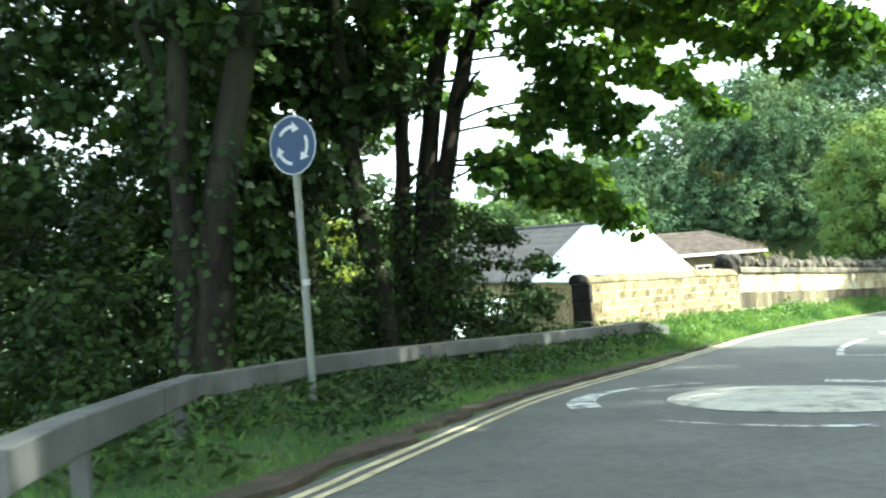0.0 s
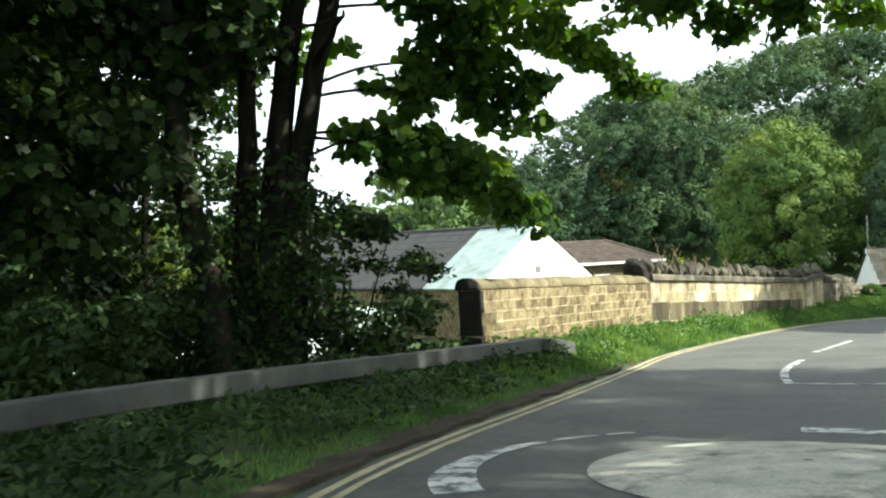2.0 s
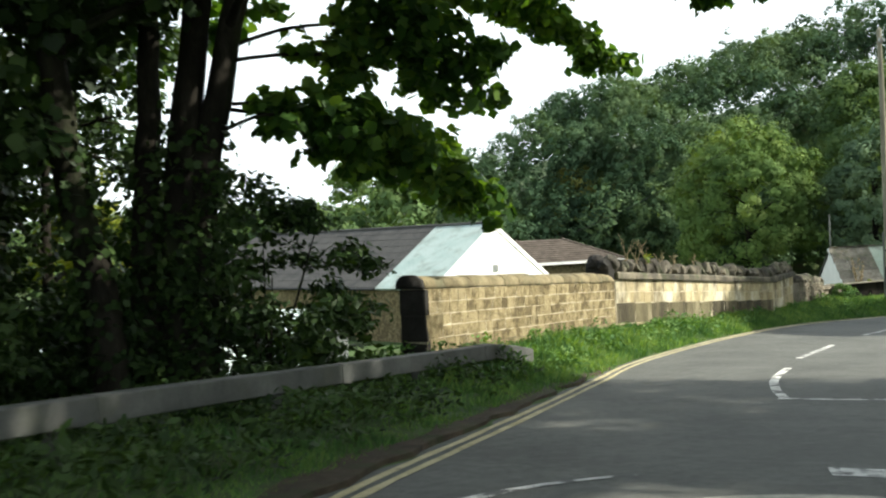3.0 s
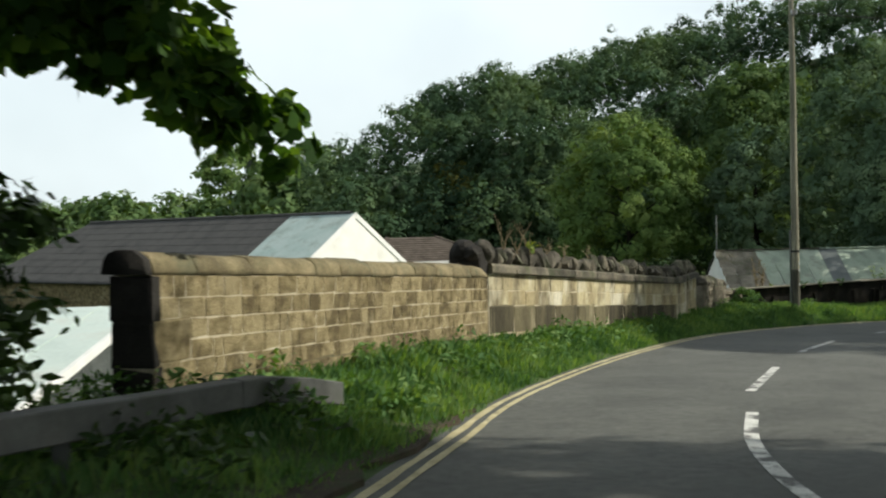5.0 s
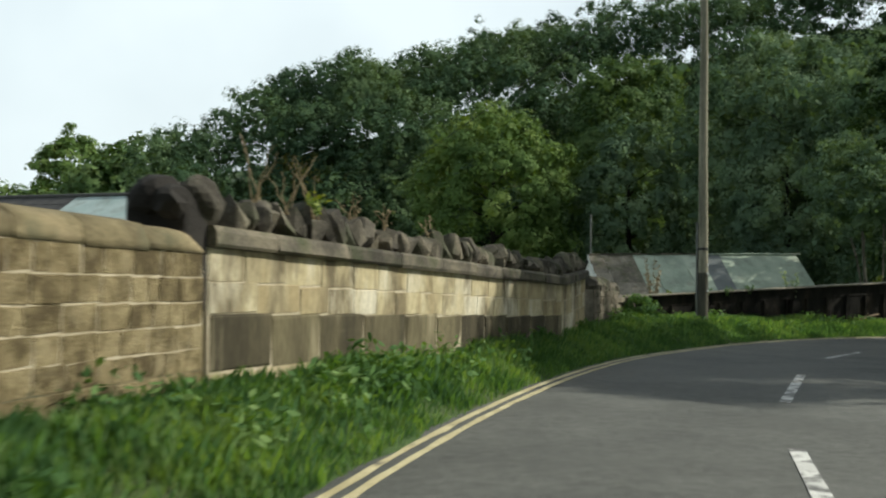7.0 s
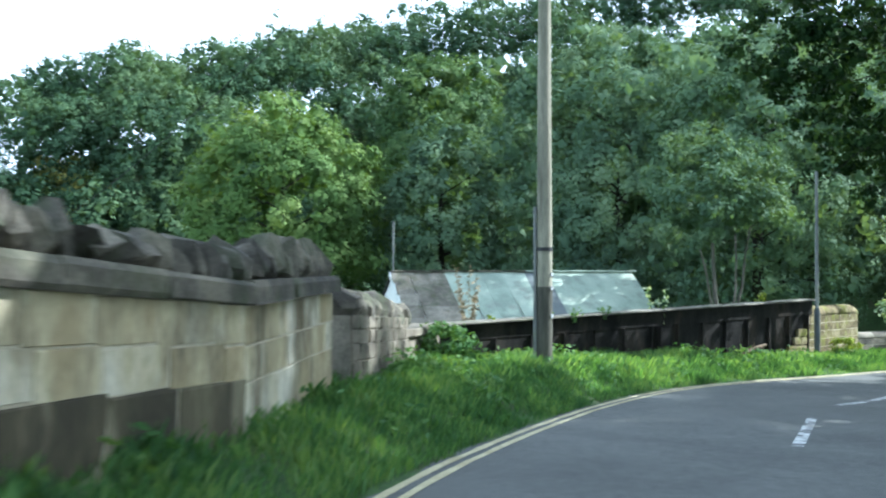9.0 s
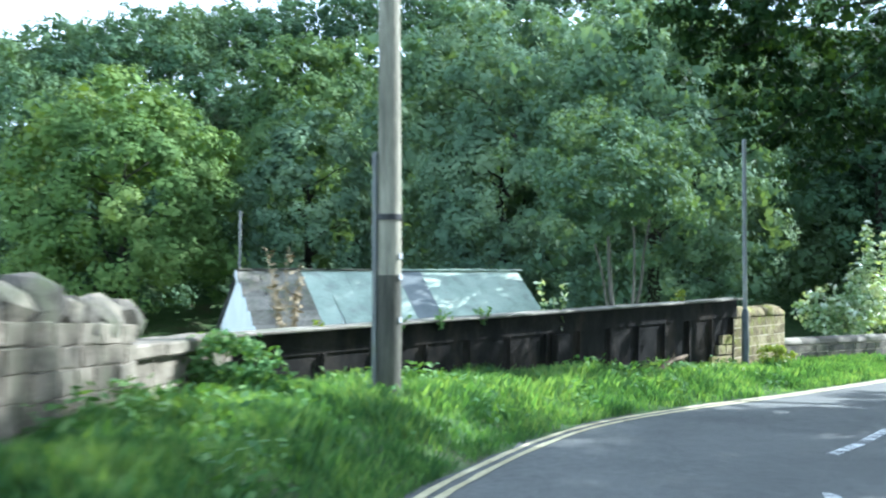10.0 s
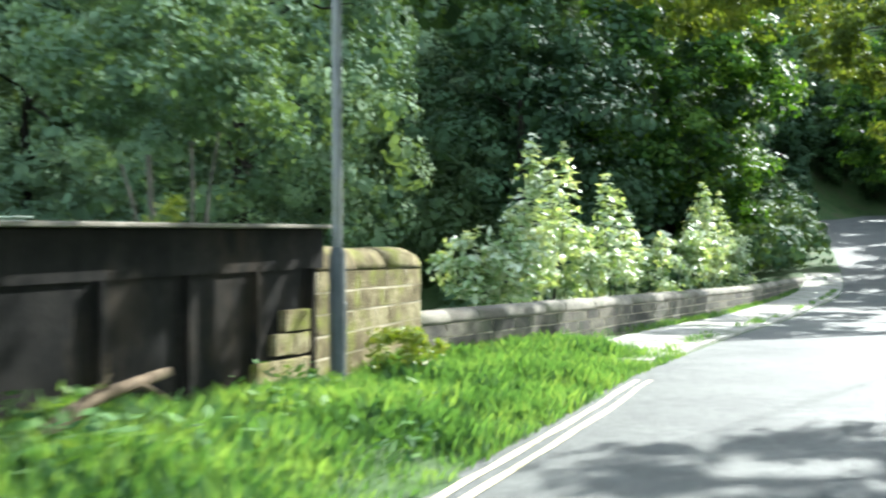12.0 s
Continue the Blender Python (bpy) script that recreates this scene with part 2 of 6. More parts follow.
PATCH = material("weathered_patch_sheet", [(0.285, 0.335, 0.265), (0.365, 0.425, 0.335), (0.435, 0.49, 0.39)], scale=1.1, rough=0.7, bump=0.15, fine=0.12, objects=0.3, stain=(0.24, 0.25, 0.21), stain_scale=1.4, stain_at=(0.52, 0.75), spec=0.15)
TILE = material("brown_concrete_tile", [(0.055, 0.043, 0.035), (0.08, 0.065, 0.053), (0.108, 0.09, 0.075)], scale=1.5, rough=0.85, bump=0.4, fine=0.25, objects=0.2)
TRIM = material("white_trim_paint", [(0.70, 0.70, 0.68), (0.78, 0.78, 0.76)], scale=2, rough=0.5, bump=0.1, fine=0.06)
SHEET_WHITE = material("white_roof_sheet", [(0.44, 0.52, 0.49), (0.55, 0.63, 0.59)], scale=0.7, rough=0.5, bump=0.1, fine=0.08, stain=(0.45, 0.48, 0.44), stain_scale=0.7)
SHEET_GREY = material("grey_ribbed_sheet", [(0.12, 0.135, 0.13), (0.18, 0.195, 0.19)], scale=1.0, rough=0.5, bump=0.1, fine=0.12)
FLAG = material("pale_pavement", [(0.30, 0.28, 0.24), (0.40, 0.38, 0.33)], scale=1.5, rough=0.9, bump=0.4, bump_scale=60, fine=0.25, stain=(0.16, 0.17, 0.10), stain_scale=1.1)
PALE_BARK = material("pale_bark", [(0.07, 0.065, 0.05), (0.125, 0.115, 0.09)], scale=2, rough=0.9, bump=0.5, fine=0.3, stretch=(1, 1, 0.3))
STRAW = material("dry_stalk", [(0.22, 0.17, 0.09), (0.34, 0.27, 0.16)], scale=4, rough=0.8, bump=0, fine=0.2)
GLASS_DARK = material("dark_window_glass", [(0.02, 0.025, 0.03), (0.03, 0.035, 0.04)], scale=1, rough=0.08, bump=0, fine=0, spec=0.6)
WIRE = material("black_cable", [(0.02, 0.02, 0.02), (0.03, 0.03, 0.03)], scale=5, rough=0.6, bump=0, fine=0)


# ---- helpers for meshes ----
def mesh_of(name, verts, faces, mats, smooth=False):
    """A mesh from an array of points and an array of faces with equal corner counts (or a list of such arrays)."""
    verts = np.asarray(verts, dtype=np.float32)
    groups = faces if isinstance(faces, list) else [faces]
    groups = [np.asarray(f, dtype=np.int32) for f in groups if len(f)]
    me = bpy.data.meshes.new(name)
    me.vertices.add(len(verts))
    me.vertices.foreach_set("co", verts.ravel())
    loops = np.concatenate([f.ravel() for f in groups])
    sizes = np.concatenate([np.full(len(f), f.shape[1], dtype=np.int32) for f in groups])
    me.loops.add(len(loops))
    me.loops.foreach_set("vertex_index", loops)
    me.polygons.add(len(sizes))
    me.polygons.foreach_set("loop_start", np.concatenate([[0], np.cumsum(sizes)[:-1]]).astype(np.int32))
    me.polygons.foreach_set("loop_total", sizes)
    me.polygons.foreach_set("use_smooth", np.full(len(sizes), bool(smooth)))
    me.update(calc_edges=True)
    me.validate()
    for m in mats if isinstance(mats, (list, tuple)) else [mats]:
        me.materials.append(m)
    return me


def thing(name, x=0.0, y=0.0, z=0.0, rz=0.0, **tags):
    ob = new(name)
    ob.empty_display_size = 0.2
    ob.matrix_basis = pose(x, y, z, 0, 0, rz)
    return tagged(ob, **tags)


def part(name, mesh, mat, parent, label="", at=None):
    """Links a bmesh or a mesh as one object under parent; at: its pose in the parent's space."""
    if isinstance(mesh, bmesh.types.BMesh):
        me = bpy.data.meshes.new(name)
        mesh.to_mesh(me)
        mesh.free()
        me.materials.append(mat)
    else:
        me = mesh
    ob = new(name, me)
    ob.parent = parent
    if at is not None:
        ob.matrix_basis = at
    return tagged(ob, label=label)


def whole(name, mesh, mat=None, at=None, **tags):
    ob = part(name, mesh, mat, None, at=at)
    return tagged(ob, **tags)


def add_box(bm, x0, y0, z0, x1, y1, z1, m=None):
    vs = [bm.verts.new((x, y, z)) for z in (z0, z1) for y in (y0, y1) for x in (x0, x1)]
    for q in ((0, 2, 3, 1), (4, 5, 7, 6), (0, 1, 5, 4), (2, 6, 7, 3), (0, 4, 6, 2), (1, 3, 7, 5)):
        bm.faces.new([vs[i] for i in q])
    if m is not None:
        bmesh.ops.transform(bm, matrix=m, verts=vs)
    return vs


def box(x0, y0, z0, x1, y1, z1, bevel=0.0, segments=1):
    bm = bmesh.new()
    add_box(bm, x0, y0, z0, x1, y1, z1)
    if bevel:
        bmesh.ops.bevel(bm, geom=list(bm.edges), offset=bevel, segments=segments, profile=0.5, affect="EDGES")
    return bm


def tube_arrays(points, radii, sides=8, wobble=0.0):
    """Points and quads of a tapered tube along a polyline."""
    P = np.asarray(points, dtype=float)
    n = len(P)
    T = np.gradient(P, axis=0)
    T /= np.linalg.norm(T, axis=1)[:, None] + 1e-9
    ref = np.array([0.31, 0.95, 0.05])
    verts, a = [], np.linspace(0, 2 * np.pi, sides, endpoint=False)
    for i in range(n):
        u = np.cross(T[i], ref)
        u /= np.linalg.norm(u) + 1e-9
        v = np.cross(T[i], u)
        r = radii[i] * (1 + wobble * np.sin(3 * a + i * 0.7) + wobble * 0.6 * np.sin(2 * a - i * 1.1))
        verts.append(P[i] + r[:, None] * (np.cos(a)[:, None] * u + np.sin(a)[:, None] * v))
    idx = np.arange(n * sides).reshape(n, sides)
    A, B = idx[:-1], idx[1:]
    faces = np.stack([A, np.roll(A, -1, 1), np.roll(B, -1, 1), B], -1).reshape(-1, 4)
    return np.concatenate(verts), faces


def merge(list_of):
    V, F, k = [], [], 0
    for v, f in list_of:
        V.append(v)
        F.append(f + k)
        k += len(v)
    return np.concatenate(V), np.concatenate(F)


def tubes(name, lines, mat, sides=8, wobble=0.0):
    v, f = merge([tube_arrays(p, r, sides, wobble) for p, r in lines])
    return mesh_of(name, v, f, mat, smooth=True)


def leaf_cards(rng, C, Nrm, size, shape="diamond", jitter=0.6, droop=0.0, aspect=0.6):
    """Leaf outlines at the points C, facing about Nrm."""
    n = len(C)
    Nn = Nrm + jitter * rng.normal(size=(n, 3))
    Nn /= np.linalg.norm(Nn, axis=1)[:, None] + 1e-9
    A = rng.normal(size=(n, 3))
    A[:, 2] -= droop
    A -= (A * Nn).sum(1)[:, None] * Nn
    A /= np.linalg.norm(A, axis=1)[:, None] + 1e-9
    B = np.cross(Nn, A)
    s = (size * rng.uniform(0.65, 1.3, n))[:, None]
    if shape == "lobed":
        out = [(-0.5, 0.0), (-0.22, 0.36), (0.0, 0.24), (0.16, 0.54), (0.62, 0.0), (0.16, -0.54), (-0.22, -0.36)]
    elif shape == "far":
        out = [(-0.5, 0.42 * aspect), (0.6, 0.0), (-0.3, -0.55 * aspect)]
    elif shape == "blade":
        out = [(-0.5, 0.08), (-0.1, 0.22), (0.5, 0.0), (-0.1, -0.22), (-0.5, -0.08)]
    else:
        out = [(-0.5, 0.0), (0.0, 0.5 * aspect), (0.5, 0.0), (0.0, -0.5 * aspect)]
    V = np.stack([C + s * (a * A + b * B) for a, b in out], 1).reshape(-1, 3)
    k = len(out)
    return V, np.arange(n * k).reshape(n, k)


def crown_points(rng, radii, clumps, per, clump_r, low=-0.5, squash=0.75):
    """Leaf places and outward directions for a crown of rounded clumps with an uneven outline."""
    d = rng.normal(size=(clumps * 3, 3))
    d /= np.linalg.norm(d, axis=1)[:, None]
    d = d[d[:, 2] > low][:clumps]
    lump = 1 + 0.22 * np.sin(3.1 * d[:, 0] + 1.7 * d[:, 1] + rng.uniform(0, 6)) * np.cos(2.3 * d[:, 2] + rng.uniform(0, 6))
    rad = rng.uniform(0.5, 1.0, len(d)) ** 0.6 * lump
    cc = d * rad[:, None] * np.array(radii)
    cr = clump_r * rng.uniform(0.6, 1.35, len(d))
    e = rng.normal(size=(len(d), per, 3))
    e /= np.linalg.norm(e, axis=2)[..., None]
    e[..., 2] = np.where(e[..., 2] < -0.3, -e[..., 2], e[..., 2])
    r = rng.uniform(0.55, 1.05, (len(d), per, 1))
    P = cc[:, None] + e * r * cr[:, None, None] * np.array([1, 1, squash])
    Nn = e + 0.25 * d[:, None] + np.array([0, 0, 0.35])
    return P.reshape(-1, 3), Nn.reshape(-1, 3), cc, cr


def leaf_cores(rng, cc, cr, k=0.6, n=24, wide=0.42):
    """Larger overlapping leaf sprays inside each clump, which close it to the light."""
    e = rng.normal(size=(len(cc), n, 3))
    e /= np.linalg.norm(e, axis=2)[..., None]
    P = cc[:, None] + e * (cr * k)[:, None, None] * rng.uniform(0.6, 1.0, (len(cc), n, 1)) * np.array([1, 1, 0.8])
    size = np.repeat(cr * wide, n)
    return leaf_cards(rng, P.reshape(-1, 3), e.reshape(-1, 3), size, "diamond", 0.35, 0.0, 0.9)


def foliage(name, rng, clouds, leaf, mat, shape="diamond", jitter=0.6, droop=0.3, aspect=0.7, cores=0.0, extra=(), inner=24, wide=0.3):
    """One leaf mesh from several (centre, points, directions, clump centres, clump sizes)."""
    cards, solids = [], []
    for c, (P, Nn, cc, cr) in clouds:
        cards.append(leaf_cards(rng, P + np.asarray(c), Nn, leaf, shape, jitter, droop, aspect))
        if cores:
            solids.append(leaf_cores(rng, cc + np.asarray(c), cr, cores, inner, wide))
    cards += list(extra)
    v, f = merge(cards)
    if not cores:
        return mesh_of(name, v, f, mat)
    v2, f2 = merge(solids)
    return mesh_of(name, np.concatenate([v, v2]), [f, f2 + len(v)], mat)

# ---- the lie of the land ----
EDGE = np.array([(-10.5, -20, 1.6), (-6, -8, 0.75), (-2.17, 1.99, 0), (-0.13, 8.05, -0.5), (1.1, 11.31, -0.77), (3.19, 15.4, -1.13), (5.1, 18.91, -1.39), (6.68, 21.75, -1.58), (9.08, 25.09, -1.8),
                 (11.41, 27.89, -1.98), (13.9, 30.51, -2.15), (16.63, 33.04, -2.36), (20.31, 35.73, -2.62), (23.28, 37.5, -2.8), (25.61, 38.51, -2.92), (28.2, 38.94, -3), (31.2, 39.22, -3.1),
                 (34.8, 39.57, -3.2), (38.3, 39.95, -3.3), (46, 40.1, -3.45), (55, 40.1, -3.62), (70, 40.3, -3.55), (82, 41.6, -2.5), (95, 43.6, -0.9), (112, 46.5, 0.7), (145, 51, 2.5)])


def smooth_line(P, step=0.4):
    """A Catmull-Rom curve through P, at about even steps."""
    Q = np.vstack([2 * P[0] - P[1], P, 2 * P[-1] - P[-2]])
    out = []
    for i in range(1, len(Q) - 2):
        a, b, c, d = Q[i - 1:i + 3]
        n = max(2, int(np.linalg.norm(c - b) / step))
        u = (np.arange(n) / n)[:, None]
        out.append(0.5 * (2 * b + (c - a) * u + (2 * a - 5 * b + 4 * c - d) * u ** 2 + (3 * b - a - 3 * c + d) * u ** 3))
    return np.vstack(out + [P[-1:]])


LINE = smooth_line(EDGE)
TAN = np.gradient(LINE, axis=0)
TAN[:, 2] = 0
TAN /= np.linalg.norm(TAN, axis=1)[:, None]
LEFT = np.stack([-TAN[:, 1], TAN[:, 0], 0 * TAN[:, 0]], 1)
RUN = np.concatenate([[0], np.cumsum(np.linalg.norm(np.diff(LINE[:, :2], axis=0), axis=1))])


def to_edge(x, y):
    """For points: metres along the road's edge, metres to the left of it, and the edge's height there."""
    x, y = np.atleast_1d(np.asarray(x, float)), np.atleast_1d(np.asarray(y, float))
    S, D, Z = np.zeros(len(x)), np.zeros(len(x)), np.zeros(len(x))
    for k in range(0, len(x), 4000):
        dx = x[k:k + 4000, None] - LINE[None, :, 0]
        dy = y[k:k + 4000, None] - LINE[None, :, 1]
        i = np.argmin(dx * dx + dy * dy, 1)
        r = np.arange(len(i))
        S[k:k + 4000] = RUN[i] + dx[r, i] * TAN[i, 0] + dy[r, i] * TAN[i, 1]
        D[k:k + 4000] = np.hypot(dx[r, i], dy[r, i]) * np.sign(dx[r, i] * LEFT[i, 0] + dy[r, i] * LEFT[i, 1])
        Z[k:k + 4000] = np.interp(S[k:k + 4000], RUN, LINE[:, 2])
    return S, D, Z


def ease(a, b, v):
    u = np.clip((v - a) / (b - a), 0, 1)
    return u * u * (3 - 2 * u)


def near_run(x, y):
    return to_edge(x, y)[0][0]


S_SIGN, S_W1, S_W2, S_GIRDER, S_PIER = near_run(-0.3, 8.1), near_run(5, 19), near_run(9.2, 25), near_run(23.2, 37.6), near_run(34.8, 39.4)
ROAD_W = 6.3


def hill_foot(x):
    return np.where(x < 60, np.interp(x, [0, 29, 36], [96, 95, 83]), 83.0 - (x - 60) * 0.75)


def hill(x, y):
    foot = hill_foot(x)
    top = np.interp(x, [10, 16, 19, 23, 26, 30.5, 34, 40, 46, 52, 60, 66, 72.7, 84, 100, 140, 300], [0, 3.9, 6.3, 8.6, 10.4, 12.6, 14.0, 15.6, 17.3, 19.2, 21.2, 22.6, 24.9, 27.6, 29, 31, 32])
    return top * ease(0, np.interp(x, [29, 36, 60, 75], [13, 24, 25, 30]), y - foot)


def land(x, y):
    """Height of the ground."""
    x, y = np.atleast_1d(np.asarray(x, float)), np.atleast_1d(np.asarray(y, float))
    S, D, Z = to_edge(x, y)
    bank = np.interp(S, [S_SIGN - 6, S_SIGN, S_W1, S_W2, S_GIRDER - 3, S_GIRDER + 2, S_PIER - 2, S_PIER + 4], [0.05, 0.04, 0.16, 0.20, 0.32, 0.26, 0.06, 0.0])
    z = Z + bank * ease(0.05, 1.1, D)
    z = np.where(D < 0, Z - 0.12 * ease(0.0, -0.5, D), z)
    right = ease(-ROAD_W, -ROAD_W - 1.0, D)
    z = z + right * (0.25 + 0.6 * ease(-9, -40, D))
    drop0 = np.interp(S, [S_SIGN - 8, S_SIGN + 4, S_W1, S_PIER, S_PIER + 20], [4.5, 3.8, 3.1, 3.3, 3.3])
    valley = -4.6 - 1.2 * ease(0, 60, x)
    fall = np.where(D > 0, ease(drop0, drop0 + 7.5, D), 0.0)
    fall = fall * ease(-14, 4, S - S_SIGN)
    z = z * (1 - fall) + valley * fall
    far = ease(120, 420, np.hypot(x - 10, y - 30))
    z = z * (1 - far) + far * np.where(y > 60, 1.0 + 7 * np.sin(x * 0.011 + 1) * np.cos(y * 0.006), -3.0)
    return z + hill(x, y)


def land1(x, y):
    return float(land(x, y)[0])


def spread(lo, hi, a, b, fine, coarse):
    """Coordinates from lo to hi, fine between a and b."""
    out, v = [lo], lo
    while v < hi:
        gap = 0 if a <= v <= b else (a - v if v < a else v - b)
        v += fine + min(coarse, gap * 0.18)
        out.append(v)
    return np.array(out)


GX, GY = spread(-1500, 1500, -8, 62, 0.45, 90), spread(-1200, 1600, -6, 56, 0.45, 90)
gx, gy = np.meshgrid(GX, GY)
gz = land(gx.ravel(), gy.ravel())
S, D, Z = to_edge(gx.ravel(), gy.ravel())
rough_rng = np.random.default_rng(3)
gz = gz + np.where((D > 0.6) | (D < -ROAD_W - 0.8), rough_rng.normal(0, 0.02, len(gz)), 0)
idx = np.arange(gx.size).reshape(gx.shape)
quads = np.stack([idx[:-1, :-1], idx[:-1, 1:], idx[1:, 1:], idx[1:, :-1]], -1).reshape(-1, 4)
whole("ground", mesh_of("ground", np.stack([gx.ravel(), gy.ravel(), gz], 1), quads, EARTH, smooth=True),
      label="dark earthy valley ground with moss and grass", category="ground", kind="structure")


# ---- road and its markings ----
def strip(name, s0, s1, d0, d1, lift, mat, step=0.4, across=2, thick=0.0, wave=0.0, seed=0):
    """A band along the road's edge from s0 to s1, from d0 to d1 metres to its left."""
    n = max(2, int((s1 - s0) / step) + 1)
    s = np.linspace(s0, s1, n)
    rng = np.random.default_rng(seed)
    P = np.stack([np.interp(s, RUN, LINE[:, i]) for i in range(3)], 1)
    Lf = np.stack([np.interp(s, RUN, LEFT[:, i]) for i in range(3)], 1)
    V = []
    for j in range(across):
        d = np.full(n, d0 + (d1 - d0) * j / (across - 1))
        if wave and j in (0, across - 1):
            d = d + wave * rng.normal(size=n)
        V.append(P + d[:, None] * Lf + np.array([0, 0, lift]))
    V = np.stack(V, 1)
    idx = np.arange(n * across).reshape(n, across)
    f = np.stack([idx[:-1, :-1], idx[1:, :-1], idx[1:, 1:], idx[:-1, 1:]], -1).reshape(-1, 4)
    V = V.reshape(-1, 3)
    if thick:
        rim = np.concatenate([idx[:, 0], idx[-1, 1:], idx[::-1, -1][1:], idx[0, ::-1][1:-1]])
        low = V[rim] - np.array([0, 0, thick])
        k = len(V)
        m = len(rim)
        ring = np.stack([rim, np.roll(rim, -1), k + (np.arange(m) + 1) % m, k + np.arange(m)], -1)
        V, f = np.concatenate([V, low]), np.concatenate([f, ring])
    return mesh_of(name, V, f, mat)


road = whole("road", strip("road", 2, RUN[-1] - 2, 0.10, -ROAD_W, 0.0, ASPHALT, across=9, thick=0.2),
             label="grey worn asphalt road bending downhill", category="road", kind="structure")
S_YEL = S_PIER + 2.6
for dd in (-0.0, -0.14):
    whole("yellow_line", strip("yellow_line", 6, S_YEL, dd, dd - 0.07, 0.006, YELLOW_LINE, wave=0.006, seed=int(-dd * 100)),
          label="worn pale yellow no-parking line on asphalt", category="road marking", group="double yellow lines", kind="structure")


def painted(name, pts, mat, label, lift=0.006, parent=None):
    """A flat painted shape on the road from a strip of left and right outline points."""
    a, b = pts
    V = np.concatenate([a, b])
    S_, D_, Z_ = to_edge(V[:, 0], V[:, 1])
    V = np.column_stack([V, Z_ + lift])
    n = len(a)
    f = np.stack([np.arange(n - 1), np.arange(1, n), n + np.arange(1, n), n + np.arange(n - 1)], -1)
    return whole(name, mesh_of(name, V, f, mat), label=label, category="road marking", kind="structure")


def painted_line(P, w, label="worn white centre line dash on asphalt", name="white_line"):
    P = smooth_line(np.column_stack([np.asarray(P, float), np.zeros(len(P))]), 0.3)[:, :2]
    T = np.gradient(P, axis=0)
    T /= np.linalg.norm(T, axis=1)[:, None]
    Nl = np.stack([-T[:, 1], T[:, 0]], 1)
    return painted(name, (P + Nl * w / 2, P - Nl * w / 2), WHITE_LINE, label)


for P in ([(6.55, 16.1), (6.9, 17.0), (7.55, 18.3), (8.6, 19.9)], [(9.7, 21.6), (12.0, 24.4)], [(14.15, 26.8), (16.9, 29.4)], [(20.7, 32.7), (23.4, 34.4)], [(25.6, 35.5), (28.4, 36.2)],
          [(32, 36.5), (35, 36.7)], [(39, 36.9), (42, 37.0)], [(46, 37.0), (49, 37.0)]):
    painted_line(P, 0.12)
painted_line([(6.5, 16.2), (7.4, 15.75), (9.6, 15.2)], 0.12, "worn white junction line on asphalt")

DOME = np.array([3.62, 9.75])
DOME_R = 1.42
ring_a = np.linspace(0, 2 * np.pi, 49)[:-1]
dome_v, dome_f = [], []
for k, r in enumerate((1.0, 0.96, 0.7, 0.35, 0.02)):
    q = DOME + DOME_R * r * np.stack([np.cos(ring_a), np.sin(ring_a)], 1)
    zz = to_edge(q[:, 0], q[:, 1])[2] + (0.008 if k == 0 else 0.02 + 0.06 * (1 - r * r))
    dome_v.append(np.column_stack([q, zz]))
di = np.arange(5 * 48).reshape(5, 48)
dome_f = np.stack([di[:-1], np.roll(di[:-1], -1, 1), np.roll(di[1:], -1, 1), di[1:]], -1).reshape(-1, 4)
whole("roundabout_dome", mesh_of("roundabout_dome", np.concatenate(dome_v), dome_f, DOME_PAINT, smooth=True),
      label="low white painted dome of a mini roundabout on asphalt", category="road marking", kind="structure")
for a0 in (97, -23, 217):
    aa = np.radians(np.linspace(a0, a0 + 88, 22))
    swell = np.clip((np.arange(22) - 2) / 16, 0, 1) ** 1.5
    r_out, r_in = 2.33 + 0.13 * swell, 2.27 - 0.13 * swell
    painted("turn_arrow", (DOME + r_out[:, None] * np.stack([np.cos(aa), np.sin(aa)], 1), DOME + r_in[:, None] * np.stack([np.cos(aa), np.sin(aa)], 1)), WHITE_LINE,
            "curved white turning arrow painted round the roundabout")
whole("pavement", strip("pavement", S_PIER + 4.5, S_PIER + 42, 0.27, 1.75, 0.042, FLAG, across=3, thick=0.2, wave=0.03, seed=5),
      label="pale sunlit pavement beside a low stone wall", category="pavement", kind="structure")
whole("kerb", strip("kerb", S_PIER + 5.2, S_PIER + 42, 0.14, 0.27, 0.04, FLAG, across=2, thick=0.2, wave=0.012, seed=6),
      label="worn grey stone kerb", category="kerb", kind="structure")


SOIL = material("damp_roadside_soil", [(0.035, 0.026, 0.018), (0.06, 0.045, 0.03), (0.085, 0.065, 0.045)], scale=3, rough=0.95, bump=0.8, bump_scale=30, fine=0.4, stain=(0.04, 0.055, 0.02), stain_scale=2.5, stain_at=(0.5, 0.7))
whole("soil_margin", strip("soil_margin", S_SIGN - 9, S_W1 + 2, 0.40, 0.11, 0.045, SOIL, across=4, thick=0.1, wave=0.05, seed=8),
      label="damp brown soil margin between verge and asphalt", category="soil", kind="structure")


